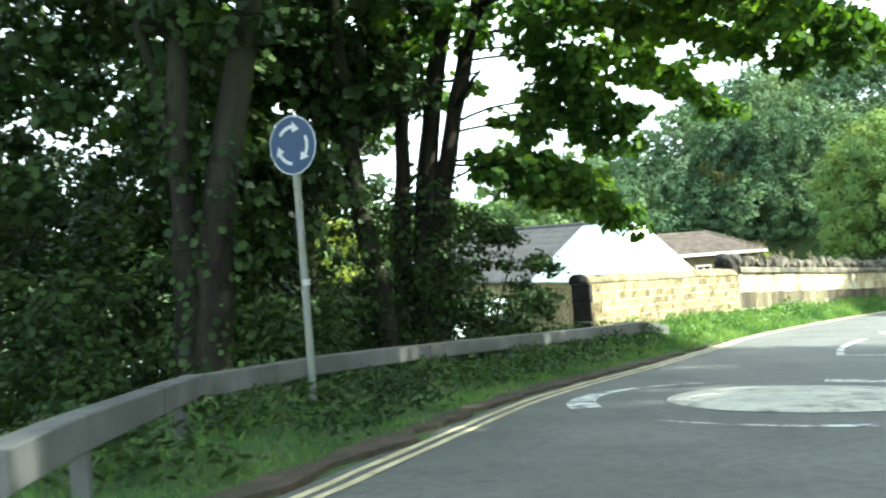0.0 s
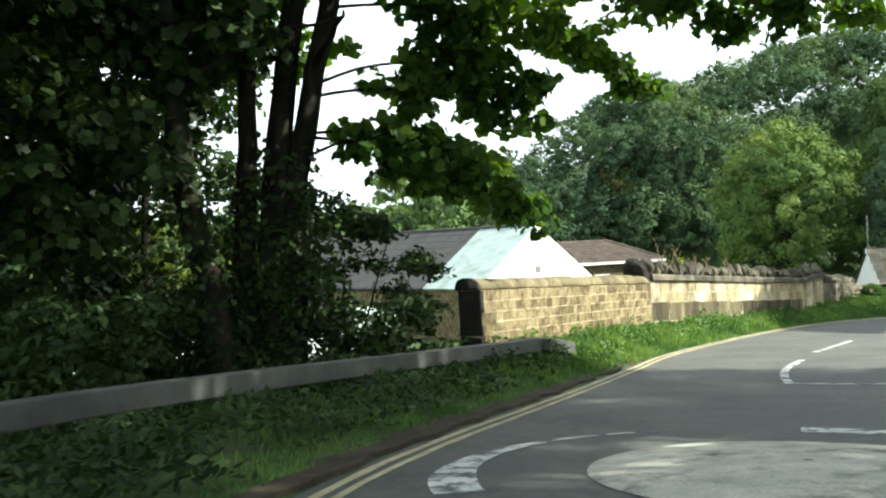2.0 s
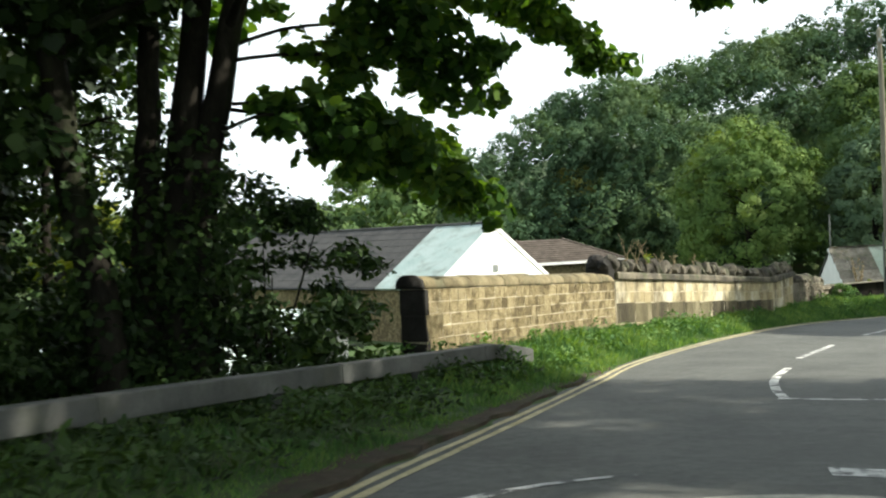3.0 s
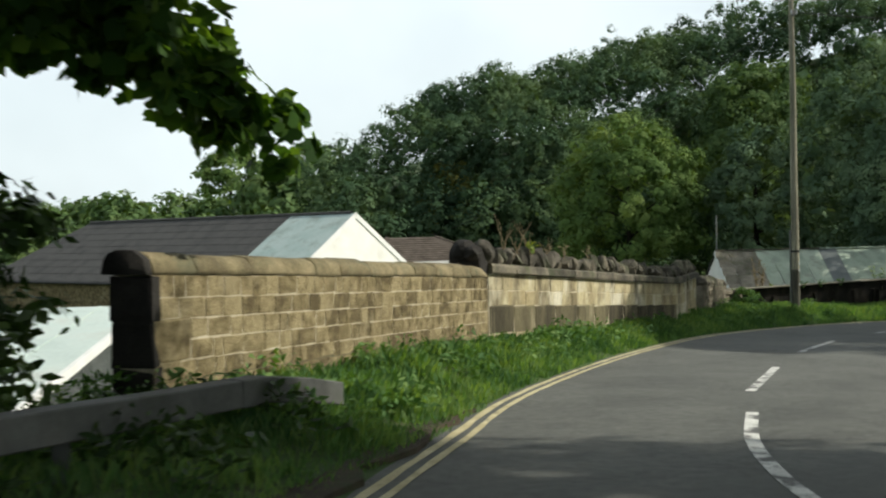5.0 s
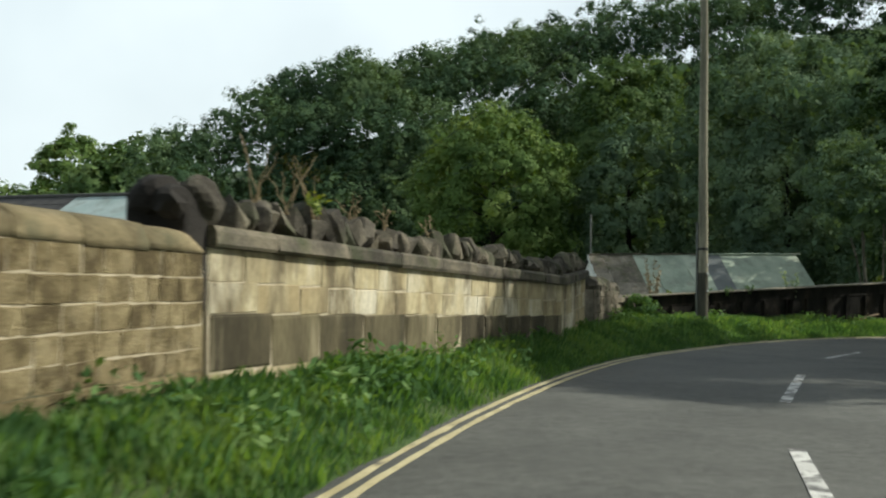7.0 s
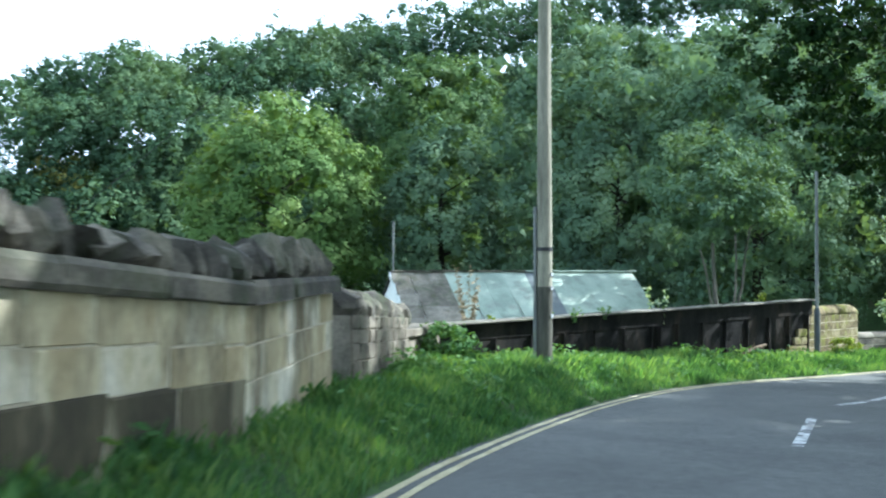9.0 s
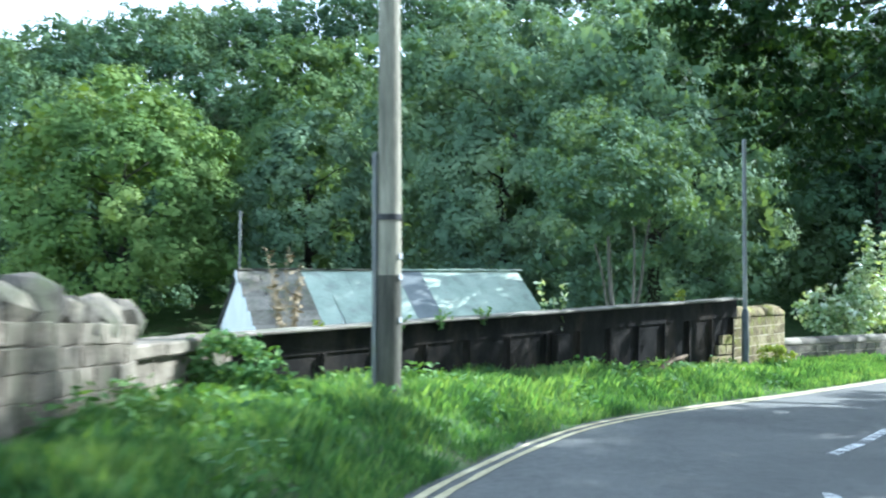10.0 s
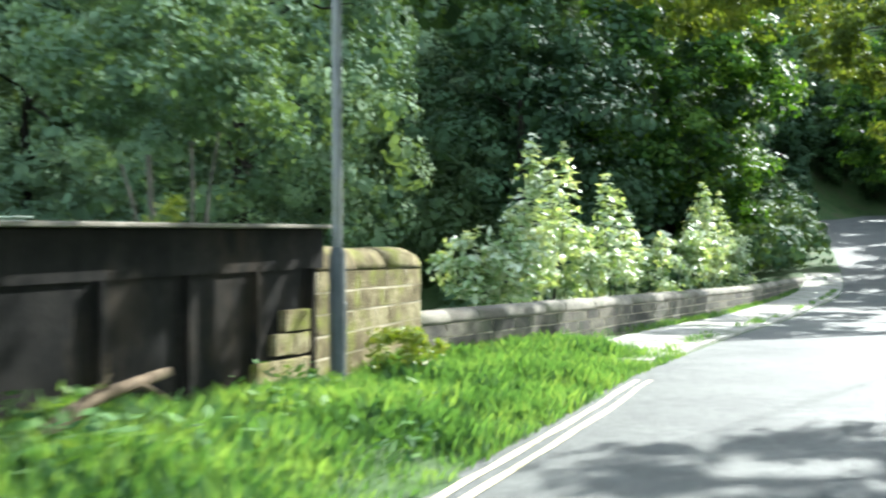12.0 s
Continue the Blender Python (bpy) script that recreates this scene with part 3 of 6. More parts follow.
# ---- stone walls ----
def unit_stones(n, seed, soft=0.06, rough=0.05, belly=0.05):
    """Block meshes of unit size with a chamfered, uneven front at y = 0 to y = 1 behind."""
    made = []
    rng = np.random.default_rng(seed)
    for i in range(n):
        c = soft * rng.uniform(0.6, 1.4)
        v = []
        for (y, k) in ((1, 0.0), (0.09, 0.0), (0, c)):
            for (x, z) in ((k, k * 1.6), (1 - k, k * 1.6), (1 - k, 1 - k * 1.6), (k, 1 - k * 1.6)):
                v.append((x + rng.normal(0, rough * 0.35), y + (rng.normal(0, 0.7 * belly) if y == 0 else 0), z + rng.normal(0, rough * 0.6)))
        v.append((0.5, -belly * rng.uniform(0, 1), 0.5))
        f4 = []
        for k in (0, 4):
            for j in range(4):
                f4.append((k + j, k + (j + 1) % 4, k + 4 + (j + 1) % 4, k + 4 + j))
        f3 = [(8 + j, 8 + (j + 1) % 4, 12) for j in range(4)]
        made.append((v, f4, f3))
    return made


def stone_set(mat, n=6, seed=1, soft=0.06, rough=0.05, belly=0.05):
    return [mesh_of("stone", v, [np.array(f4), np.array(f3)], mat) for v, f4, f3 in unit_stones(n, seed, soft, rough, belly)]


def along(p, q, s, z):
    """Matrix of a piece that runs along the wall's face from p to q: x along, y into the wall, z up (sheared with the fall of the wall)."""
    d = Vector((q[0] - p[0], q[1] - p[1], 0))
    L = d.length
    u = d / L
    inn = Vector((-u.y, u.x, 0))
    fall = (q[2] - p[2]) / L
    m = Matrix(((u.x, inn.x, 0, p[0] + u.x * s), (u.y, inn.y, 0, p[1] + u.y * s), (fall, 0, 1, p[2] + fall * s + z), (0, 0, 0, 1)))
    return m


def course(parent, p, q, z0, z1, meshes, rng, w=(0.3, 0.6), gap=0.014, proud=0.007, depth=0.14, s0=0.0, s1=None, name="stone"):
    """A row of separate stones between the heights z0 and z1 above the wall's base line."""
    L = math.hypot(q[0] - p[0], q[1] - p[1]) if s1 is None else s1
    s = s0
    while s < L - 0.02:
        wd = min(rng.uniform(*w), L - s)
        if L - s - wd < 0.14:
            wd = L - s
        m = along(p, q, s + gap / 2, z0 + gap / 2) @ Matrix.Translation((0, -proud * rng.uniform(0.5, 1.4), 0)) @ Matrix.Diagonal((wd - gap, depth, z1 - z0 - gap, 1))
        part(name, meshes[rng.integers(len(meshes))], None, parent, at=m)
        s += wd


def prism_along(p, q, profile, cuts, bow=0.0):
    """A solid that runs from p to q with a profile of (y into the wall, z) points, cut at cuts places."""
    L = math.hypot(q[0] - p[0], q[1] - p[1])
    prof = np.array(profile)
    V = []
    for s in np.linspace(0, L, cuts):
        m = np.array(along(p, q, s, 0))
        pt = np.column_stack([np.zeros(len(prof)), prof, np.ones(len(prof))])
        V.append((m @ pt.T).T[:, :3])
    k = len(prof)
    idx = np.arange(cuts * k).reshape(cuts, k)
    f = np.stack([idx[:-1], np.roll(idx[:-1], -1, 1), np.roll(idx[1:], -1, 1), idx[1:]], -1).reshape(-1, 4)[:, ::-1]
    return np.concatenate(V), f, idx


def core(name, p, q, thick, z0, z1, mat, parent=None, back=0.0, label=""):
    V, f, idx = prism_along(p, q, [(back, z0), (back + thick, z0), (back + thick, z1), (back, z1)], 2)
    return part(name, mesh_of(name, V, [f, idx[:1, :], idx[-1:, ::-1]], mat), None, parent, label=label)


def saddle(parent, p, q, s, w, z, thick, height, mat, rng, over=0.03, round_end=0):
    """One half-round coping stone."""
    a = np.radians(np.linspace(0, 180, 9))
    half = thick / 2 + over
    h = height * rng.uniform(0.96, 1.05)
    prof = [(thick / 2 - half * math.cos(t), z + 0.05 + (h - 0.05) * math.sin(t) ** 0.8) for t in a]
    prof = [(thick / 2 - half, z)] + prof + [(thick / 2 + half, z)]
    prof = np.array(prof) + rng.normal(0, 0.006, (len(prof), 2))
    ends = [0.006, 0.02, w - 0.02, w - 0.006]
    shr = [0.975, 1.0, 1.0, 0.975]
    if round_end:
        ends = [0.006, 0.10, 0.22, w - 0.006] if round_end < 0 else [0.006, w - 0.26, w - 0.12, w - 0.01]
        shr = [0.45, 0.86, 1.0, 0.97] if round_end < 0 else [0.97, 1.0, 0.84, 0.4]
    V = []
    for e, k in zip(ends, shr):
        m = np.array(along(p, q, s + e, 0))
        pr = prof.copy()
        pr[:, 1] = z + (pr[:, 1] - z) * k
        if not round_end:
            pr[:, 0] = thick / 2 + (pr[:, 0] - thick / 2) * (0.5 + 0.5 * k)
        V.append((m @ np.column_stack([np.zeros(len(pr)), pr, np.ones(len(pr))]).T).T[:, :3])
    k = len(prof)
    idx = np.arange(4 * k).reshape(4, k)
    f = np.stack([idx[:-1], np.roll(idx[:-1], -1, 1), np.roll(idx[1:], -1, 1), idx[1:]], -1).reshape(-1, 4)[:, ::-1]
    return part("coping_stone", mesh_of("coping_stone", np.concatenate(V), [f, idx[:1], idx[-1:, ::-1]], mat, smooth=True), None, parent)


def rock(rng, size, squash=(1, 1, 1)):
    """A lumpy stone, about 80 triangles."""
    bm = bmesh.new()
    bmesh.ops.create_icosphere(bm, subdivisions=2, radius=0.5)
    o = Vector(rng.uniform(-50, 50, 3))
    for v in bm.verts:
        n = noise.noise(v.co * 2.2 + o) * 0.45 + noise.noise(v.co * 5 + o) * 0.15
        c = v.co * (1 + n)
        v.co = Vector((max(-0.42, min(0.42, c.x)) * size[0], max(-0.45, min(0.45, c.y)) * size[1], max(-0.45, c.z) * size[2]))
    return bm


def edge_stone(rng, size):
    """An angular flat stone, as set on edge along a wall top."""
    bm = bmesh.new()
    for i in range(17):
        p = Vector(rng.uniform(-0.5, 0.5, 3))
        k = max(abs(p.x), abs(p.y), abs(p.z)) * 2
        p /= k
        taper = 1 - 0.35 * max(0.0, p.z * 2)
        bm.verts.new((p.x * size[0] * taper, p.y * size[1] * taper, p.z * size[2] * rng.uniform(0.85, 1.0)))
    hull = bmesh.ops.convex_hull(bm, input=bm.verts)
    bmesh.ops.delete(bm, geom=[g for g in set(hull["geom_interior"] + hull["geom_unused"]) if isinstance(g, bmesh.types.BMVert)], context="VERTS")
    return bm


wr = np.random.default_rng(11)
STONES = stone_set(STONE, 20, 1, 0.012, 0.05, 0.02)
PALES = stone_set(PALE_STONE, 6, 2, 0.015, 0.025, 0.02)
PLINTHS = stone_set(PLINTH_STONE, 6, 3, 0.03, 0.03)
DARKS = stone_set(DARK_STONE, 8, 8, 0.015, 0.05, 0.02)
MOSSIES = stone_set(MOSSY, 8, 5, 0.012, 0.05, 0.02)
BUFFS = stone_set(BUFF, 8, 7, 0.06, 0.09)
RUBBLES = stone_set(RUBBLE, 8, 9, 0.03, 0.08, 0.03)
SHADE_STONES = stone_set(SHADE_STONE, 3, 6, 0.05, 0.05)

# sandstone parapet with half-round coping
W1P, W1Q = (2.98, 19.95, -1.10), (8.10, 26.62, -1.53)
W1_TOP, W1_T = 1.08, 0.42
wall_1 = thing("wall_parapet", label="buff sandstone parapet wall with pale mortar and half-round coping", category="wall", kind="structure")
L1 = math.hypot(W1Q[0] - W1P[0], W1Q[1] - W1P[1])
core("mortar", W1P, W1Q, W1_T - 0.03, -0.5, W1_TOP, MORTAR, wall_1, back=0.0, label="pale mortar bed")
core("bedding", W1P, W1Q, 0.2, -0.45, 0.235, COPING, wall_1, back=-0.003, label="earthy bedding of the lower courses")
zs = [-0.42, -0.30, -0.15, 0.0, 0.17, 0.34, 0.52, 0.70, 0.885, W1_TOP]
for i in range(len(zs) - 1):
    low = i < 3
    course(wall_1, W1P, W1Q, zs[i], zs[i + 1], BUFFS if low else STONES, wr, w=(0.2, 0.46) if low else (0.14, 0.38), gap=0.010, s0=0.5 if i in (5, 6) else 0.0, proud=0.008 if low else 0.005)
course(wall_1, W1P, W1Q, zs[5], zs[7], STONES, wr, gap=0.010, w=(0.49, 0.5), s1=0.5)
# end face in shade: the darkness is painted by near-black stones
endp = along(W1P, W1Q, 0, 0)
for i, (z0, z1) in enumerate(((-0.4, 0.3), (0.3, 0.7), (0.7, W1_TOP))):
    m = endp @ Matrix.Translation((-0.02, W1_T + 0.01, z0 + 0.002)) @ Matrix.Rotation(-math.pi / 2, 4, "Z") @ Matrix.Diagonal((W1_T + 0.02, 0.10, z1 - z0 - 0.004, 1))
    part("stone", SHADE_STONES[i % 3], None, wall_1, "end stone coloured near-black for its shade", at=m)
s = 0.0
while s < L1 - 0.1:
    wd = wr.uniform(0.55, 0.95)
    if L1 - s - wd < 0.5:
        wd = L1 - s
    saddle(wall_1, W1P, W1Q, s, wd, W1_TOP, W1_T, 0.20, COPING, wr, over=0.012, round_end=1 if s + wd > L1 - 0.05 else 0)
    s += wd

# coping end in the same near-black, shade painted into its colour
saddle(wall_1, W1P, W1Q, -0.10, 0.105, W1_TOP, W1_T, 0.205, SHADE_STONE, wr, over=0.016)

# taller wall with string course and rough stones set on edge
W2P, W2Q, W2R = (8.16, 26.75, -1.82), (15.3, 33.3, -2.52), (17.15, 35.5, -2.50)
wall_2 = thing("wall_tall", label="tall stone wall with limewashed upper courses and a sooty plinth", category="wall", kind="structure")
for p, q in ((W2P, W2Q), (W2Q, W2R)):
    top = 1.42
    core("mortar", p, q, 0.40, -0.5, top, MORTAR, wall_2, back=0.0, label="grey mortar bed")
    course(wall_2, p, q, -0.1, 0.40, BUFFS if p == W2P else PALES, wr, w=(0.6, 0.95), gap=0.008)
    course(wall_2, p, q, 0.40, 0.88, PLINTHS if p == W2P else PALES, wr, w=(0.7, 1.15), gap=0.006)
    course(wall_2, p, q, 0.88, 1.14, PALES, wr, w=(0.4, 0.75), gap=0.009)
    course(wall_2, p, q, 1.14, top, PALES, wr, w=(0.4, 0.75), gap=0.009)
    L2 = math.hypot(q[0] - p[0], q[1] - p[1])
    s = 0.0
    while s < L2 - 0.05:
        wd = wr.uniform(0.8, 1.3)
        if L2 - s - wd < 0.5:
            wd = L2 - s
        pr = [(-0.075, top), (0.47, top), (0.50, top + 0.05), (0.47, top + 0.17), (-0.06, top + 0.17), (-0.09, top + 0.13), (-0.09, top + 0.03)]
        pr = [(a + wr.normal(0, 0.006), b + wr.normal(0, 0.006)) for a, b in pr]
        V, f, idx = prism_along(along(p, q, s + 0.005, 0).translation, along(p, q, s + wd - 0.005, 0).translation, pr, 2)
        part("coping_stone", mesh_of("coping_stone", V, [f, idx[:1], idx[-1:, ::-1]], DARK_STONE), None, wall_2)
        s += wd
    s = 0.42 if p == W2P else 0.1
    while s < L2 - 0.1:
        wd = wr.uniform(0.13, 0.25)
        hgt = wr.uniform(0.26, 0.44) - 0.009 * s
        bm = edge_stone(wr, (wd * 1.02, 0.40, hgt * 1.12))
        part("topping_stone", bm, DARK_STONE, wall_2, at=along(p, q, s + wd / 2, top + 0.17 + hgt * 0.44) @ pose(0, 0.2, 0, wr.uniform(-8, 8), wr.uniform(-6, 30), wr.uniform(-22, 22)))
        s += wd
pier_m = along(W2P, W2Q, 0.0, 0)
# the pier's shaded end and back, painted as near-black blocks
part("pier_stone", box(-0.34, 0.02, 0.9, 0.0, 0.62, 1.80, 0.05, 2), SHADE_STONE, wall_2, "pier end coloured near-black for its shade", at=pier_m)
for ox, oy, oz, sz in ((-0.20, 0.34, 1.80, 0.42), (-0.26, 0.14, 1.74, 0.34), (-0.05, 0.42, 1.86, 0.36)):
    part("pier_stone", rock(wr, (sz, sz, sz * 0.8)), SHADE_STONE, wall_2, at=pier_m @ pose(ox, oy, oz))
bm = bmesh.new()
bmesh.ops.create_icosphere(bm, subdivisions=3, radius=0.5)
for v in bm.verts:
    v.co = v.co * (1 + 0.22 * noise.noise(v.co * 3)) * 0.42
part("pier_cap", bm, DARK_STONE, wall_2, "rounded weathered cap stone", at=pier_m @ pose(0.02, 0.12, 1.78))

# rough lower wall that follows
W3P, W3Q = (17.45, 35.65, -2.42), (19.75, 38.2, -2.62)
wall_3 = thing("wall_rough", label="rough grey stone wall with a crumbling top", category="wall", kind="structure")
core("mortar", W3P, W3Q, 0.4, -0.4, 1.10, GREY_STONE, wall_3, back=0.012)
for z0, z1 in ((-0.15, 0.06), (0.06, 0.24), (0.24, 0.44), (0.44, 0.62), (0.62, 0.80), (0.80, 0.95), (0.95, 1.1)):
    course(wall_3, W3P, W3Q, z0, z1, RUBBLES, wr, w=(0.25, 0.6), proud=0.012, gap=0.007, depth=0.2)
L3 = math.hypot(W3Q[0] - W3P[0], W3Q[1] - W3P[1])
s = 0.1
while s < L3 - 0.1:
    wd = wr.uniform(0.3, 0.5)
    part("topping_stone", rock(wr, (wd * 1.2, 0.5, 0.40)), DARK_STONE, wall_3, at=along(W3P, W3Q, s + wd / 2, 1.12 + 0.07 * (s < L3 * 0.5)) @ pose(0, 0.2, 0, 0, wr.uniform(-10, 10), 0))
    s += wd

W4P, W4Q = (19.6, 38.45, -2.72), (21.9, 40.62, -2.80)
wall_4 = thing("wall_low", label="low stone wall with flat weathered slab coping", category="wall", kind="structure")
core("mortar", W4P, W4Q, 0.36, -0.4, 0.86, GREY_STONE, wall_4, back=0.0)
for z0, z1 in ((-0.1, 0.3), (0.3, 0.6), (0.6, 0.86)):
    course(wall_4, W4P, W4Q, z0, z1, RUBBLES, wr, w=(0.35, 0.8), proud=0.02)
for s in np.arange(0, 3.1, 1.05):
    part("coping_slab", box(0.006, -0.10, 0.87, 1.04, 0.46, 1.0, 0.02), RUBBLE, wall_4, at=along(W4P, W4Q, s, 0))

# riveted iron girder of the bridge
GP, GQ = (21.95, 40.7, -2.90), (34.4, 41.9, -3.22)
girder = thing("bridge_girder", label="black iron plate girder parapet with upright stiffeners", category="bridge parapet", kind="structure")
LG = math.hypot(GQ[0] - GP[0], GQ[1] - GP[1])


def beam(name, p, q, s0, s1, y0, z0, y1, z1, mat, parent, bev=0.0, label="", z0b=None, z1b=None):
    """A bar along the line p-q; heights may change from s0 to s1."""
    bm = bmesh.new()
    vs = add_box(bm, s0, y0, z0, s1, y1, z1)
    for v in vs:
        if v.co.x > (s0 + s1) / 2:
            v.co.z = (z0 if z0b is None else z0b) if abs(v.co.z - z0) < 1e-5 else (z1 if z1b is None else z1b)
    if bev:
        bmesh.ops.bevel(bm, geom=list(bm.edges), offset=bev, segments=1, affect="EDGES")
    return part(name, bm, mat, parent, label, at=along(p, q, 0, 0))


beam("web_plate", GP, GQ, 0, LG, 0.10, -0.6, 0.13, 1.06, IRON, girder, z1b=1.42)
beam("top_flange", GP, GQ, -0.05, LG, -0.08, 1.06, 0.36, 1.095, GREY_STONE, girder, bev=0.008, label="rusty weathered top plate", z0b=1.42, z1b=1.455)
beam("upper_plate", GP, GQ, 0, LG, 0.075, 0.78, 0.098, 1.05, IRON, girder, z0b=1.06, z1b=1.41)
for i, s in enumerate(np.linspace(0.5, LG - 0.25, 14)):
    hgt = 0.78 + 0.28 * s / LG
    beam("stiffener", GP, GQ, s - 0.018, s + 0.018, 0.03, -0.5, 0.098, hgt, IRON, girder)
    beam("stiffener_foot", GP, GQ, s - 0.07, s + 0.07, 0.088, -0.5, 0.0975, hgt, IRON, girder)
beam("broad_stiffener", GP, GQ, 6.1, 6.42, -0.06, -0.5, 0.085, 0.9, IRON, girder, bev=0.01)
for z0, a in ((-0.2, 1.9), (0.02, 1.5), (0.24, 1.2), (0.46, 0.9), (0.66, 0.75)):
    course(girder, GP, GQ, z0, z0 + 0.2, MOSSIES, wr, w=(0.3, 0.5), gap=0.02, proud=-0.02, depth=0.09, s0=LG - a, s1=LG - 0.32)

# stone pier at the girder's end and the long low parapet
PP, PQ = (34.3, 41.98, -3.26), (37.25, 42.5, -3.28)
pier = thing("wall_pier", label="mossy yellow stone pier with a rounded top", category="wall", kind="structure")
LP = math.hypot(PQ[0] - PP[0], PQ[1] - PP[1])
core("mortar", PP, PQ, 0.5, -0.3, 1.22, MORTAR, pier, back=0.0)
for i in range(6):
    course(pier, PP, PQ, i * 0.205, i * 0.205 + 0.205, MOSSIES, wr, w=(0.35, 0.8), gap=0.011, proud=0.006)
for s, e, r in ((0.0, 0.95, -1), (0.95, 1.75, 0), (1.75, LP, 1)):
    saddle(pier, PP, PQ, s, e - s, 1.23, 0.5, 0.24, MOSSY, wr, over=0.015, round_end=r)
m0 = along(PP, PQ, 0, 0)
for i in range(6):
    part("stone", MOSSIES[i % 5], None, pier, at=m0 @ Matrix.Translation((-0.012, 0.5, i * 0.205 + 0.008)) @ Matrix.Rotation(-math.pi / 2, 4, "Z") @ Matrix.Diagonal((0.48, 0.1, 0.19, 1)))

W5 = [(37.25, 42.52, -3.29), (41.0, 42.35, -3.36), (47.0, 42.2, -3.48), (58.0, 42.1, -3.70), (76.0, 42.3, -3.9)]
wall_5 = thing("wall_parapet_long", label="long low grey stone parapet with rounded coping", category="wall", kind="structure")
for p, q in zip(W5[:-1], W5[1:]):
    Lw = math.hypot(q[0] - p[0], q[1] - p[1])
    core("mortar", p, q, 0.36, -0.3, 0.52, MORTAR, wall_5, back=0.0)
    for i in range(3):
        course(wall_5, p, q, i * 0.175 - 0.01, i * 0.175 + 0.165, MOSSIES if p == W5[0] and i < 1 else DARKS, wr, w=(0.4, 0.8) if q[0] < 50 else (0.9, 1.4), gap=0.010, proud=0.008)
    s = 0.0
    while s < Lw - 0.05:
        wd = wr.uniform(0.6, 1.0)
        if Lw - s - wd < 0.5:
            wd = Lw - s
        saddle(wall_5, p, q, s, wd, 0.52, 0.38, 0.18, GREY_STONE, wr, over=0.012)
        s += wd

# ---- roundabout sign, guard rail, poles ----
def disc(r, thick, bev, n=40):
    bm = bmesh.new()
    bmesh.ops.create_cone(bm, segments=n, radius1=r, radius2=r, depth=thick, cap_ends=True)
    if bev:
        bmesh.ops.bevel(bm, geom=[e for e in bm.edges if abs(e.verts[0].co.z - e.verts[1].co.z) < 1e-5], offset=bev, segments=2, affect="EDGES")
    return bm


def round_sign(x, y, face):
    z = land1(x, y)
    t = thing("roundabout_sign", x, y, z, face, label="round blue mini roundabout sign with white arrows on a grey post", category="road sign")
    lean = pose(0, 0, 0, 0, -0.6, 0)
    part("post", tubes("post", [([(0, 0, -0.2), (0, 0, 1.2), (0, 0, 2.94)], [0.038, 0.038, 0.038])], POST_GREY, 14), None, t, at=lean)
    part("post_band", tubes("post_band", [([(0, 0, 1.30), (0, 0, 1.36)], [0.041, 0.041])], SIGN_WHITE, 14), None, t, "pale tape band")
    plate = part("plate", disc(0.30, 0.012, 0.003), SIGN_BLUE, t, "blue round plate", at=pose(0.0, -0.055, 2.72, 90, 0, 0))
    ring = np.radians(np.linspace(0, 360, 49))[:-1]
    V = np.concatenate([np.stack([r * np.cos(ring), r * np.sin(ring), np.full(48, zz)], 1) for r, zz in ((0.298, 0.0085), (0.287, 0.0085))])
    i = np.arange(48)
    part("border", mesh_of("border", V, np.stack([i, (i + 1) % 48, 48 + (i + 1) % 48, 48 + i], -1), SIGN_WHITE), None, plate, "white rim")
    for a0 in (145, 25, 265):
        aa = np.radians(a0 - np.linspace(0, 58, 14))
        V = np.concatenate([np.stack([r * np.cos(aa), r * np.sin(aa), np.full(14, 0.0088)], 1) for r in (0.202, 0.168)])
        k = np.arange(13)
        f4 = np.stack([k, k + 1, 14 + k + 1, 14 + k], -1)[:, ::-1]
        e = math.radians(a0 - 58)
        tip = math.radians(a0 - 86)
        V = np.vstack([V, [(r * math.cos(b), r * math.sin(b), 0.0088) for r, b in ((0.24, e), (0.128, e), (0.182, tip))]])
        part("arrow", mesh_of("arrow", V, [f4, np.array([(28, 29, 30)])[:, ::-1]], SIGN_WHITE), None, plate, "white curved arrow")
    for zz in (2.53, 2.83):
        part("clip", box(-0.05, -0.05, zz - 0.02, 0.05, 0.045, zz + 0.02, 0.006), POST_GREY, t, at=lean)
    return t


round_sign(-1.41, 9.75, -31)

RAIL = smooth_line(np.array([(-1.98, 4.0, 0), (-2.14, 6.0, 0), (-2.28, 8.2, 0), (-2.27, 8.7, 0), (-2.08, 9.25, 0), (-1.52, 10.95, 0), (-0.85, 12.25, 0), (0.02, 13.75, 0), (1.1, 15.5, 0), (2.1, 16.95, 0), (3.1, 18.25, 0), (3.75, 19.0, 0)]), 0.3)
rail_top = to_edge(RAIL[:, 0], RAIL[:, 1])[2] + 0.56
rail_top = np.convolve(np.pad(rail_top, 4, mode="edge"), np.ones(9) / 9, "valid")


def sweep_profile(P, Z, prof):
    """Sweeps a closed (side, up) profile along a plan line; side is to the left of its run."""
    T = np.gradient(P[:, :2], axis=0)
    T /= np.linalg.norm(T, axis=1)[:, None]
    Nl = np.stack([-T[:, 1], T[:, 0]], 1)
    prof = np.array(prof)
    V = np.concatenate([np.column_stack([P[i, :2] + prof[:, :1] * Nl[i], Z[i] + prof[:, 1]]) for i in range(len(P))])
    k, n = len(prof), len(P)
    idx = np.arange(n * k).reshape(n, k)
    f = np.stack([idx[:-1], np.roll(idx[:-1], -1, 1), np.roll(idx[1:], -1, 1), idx[1:]], -1).reshape(-1, 4)
    return V, f, idx


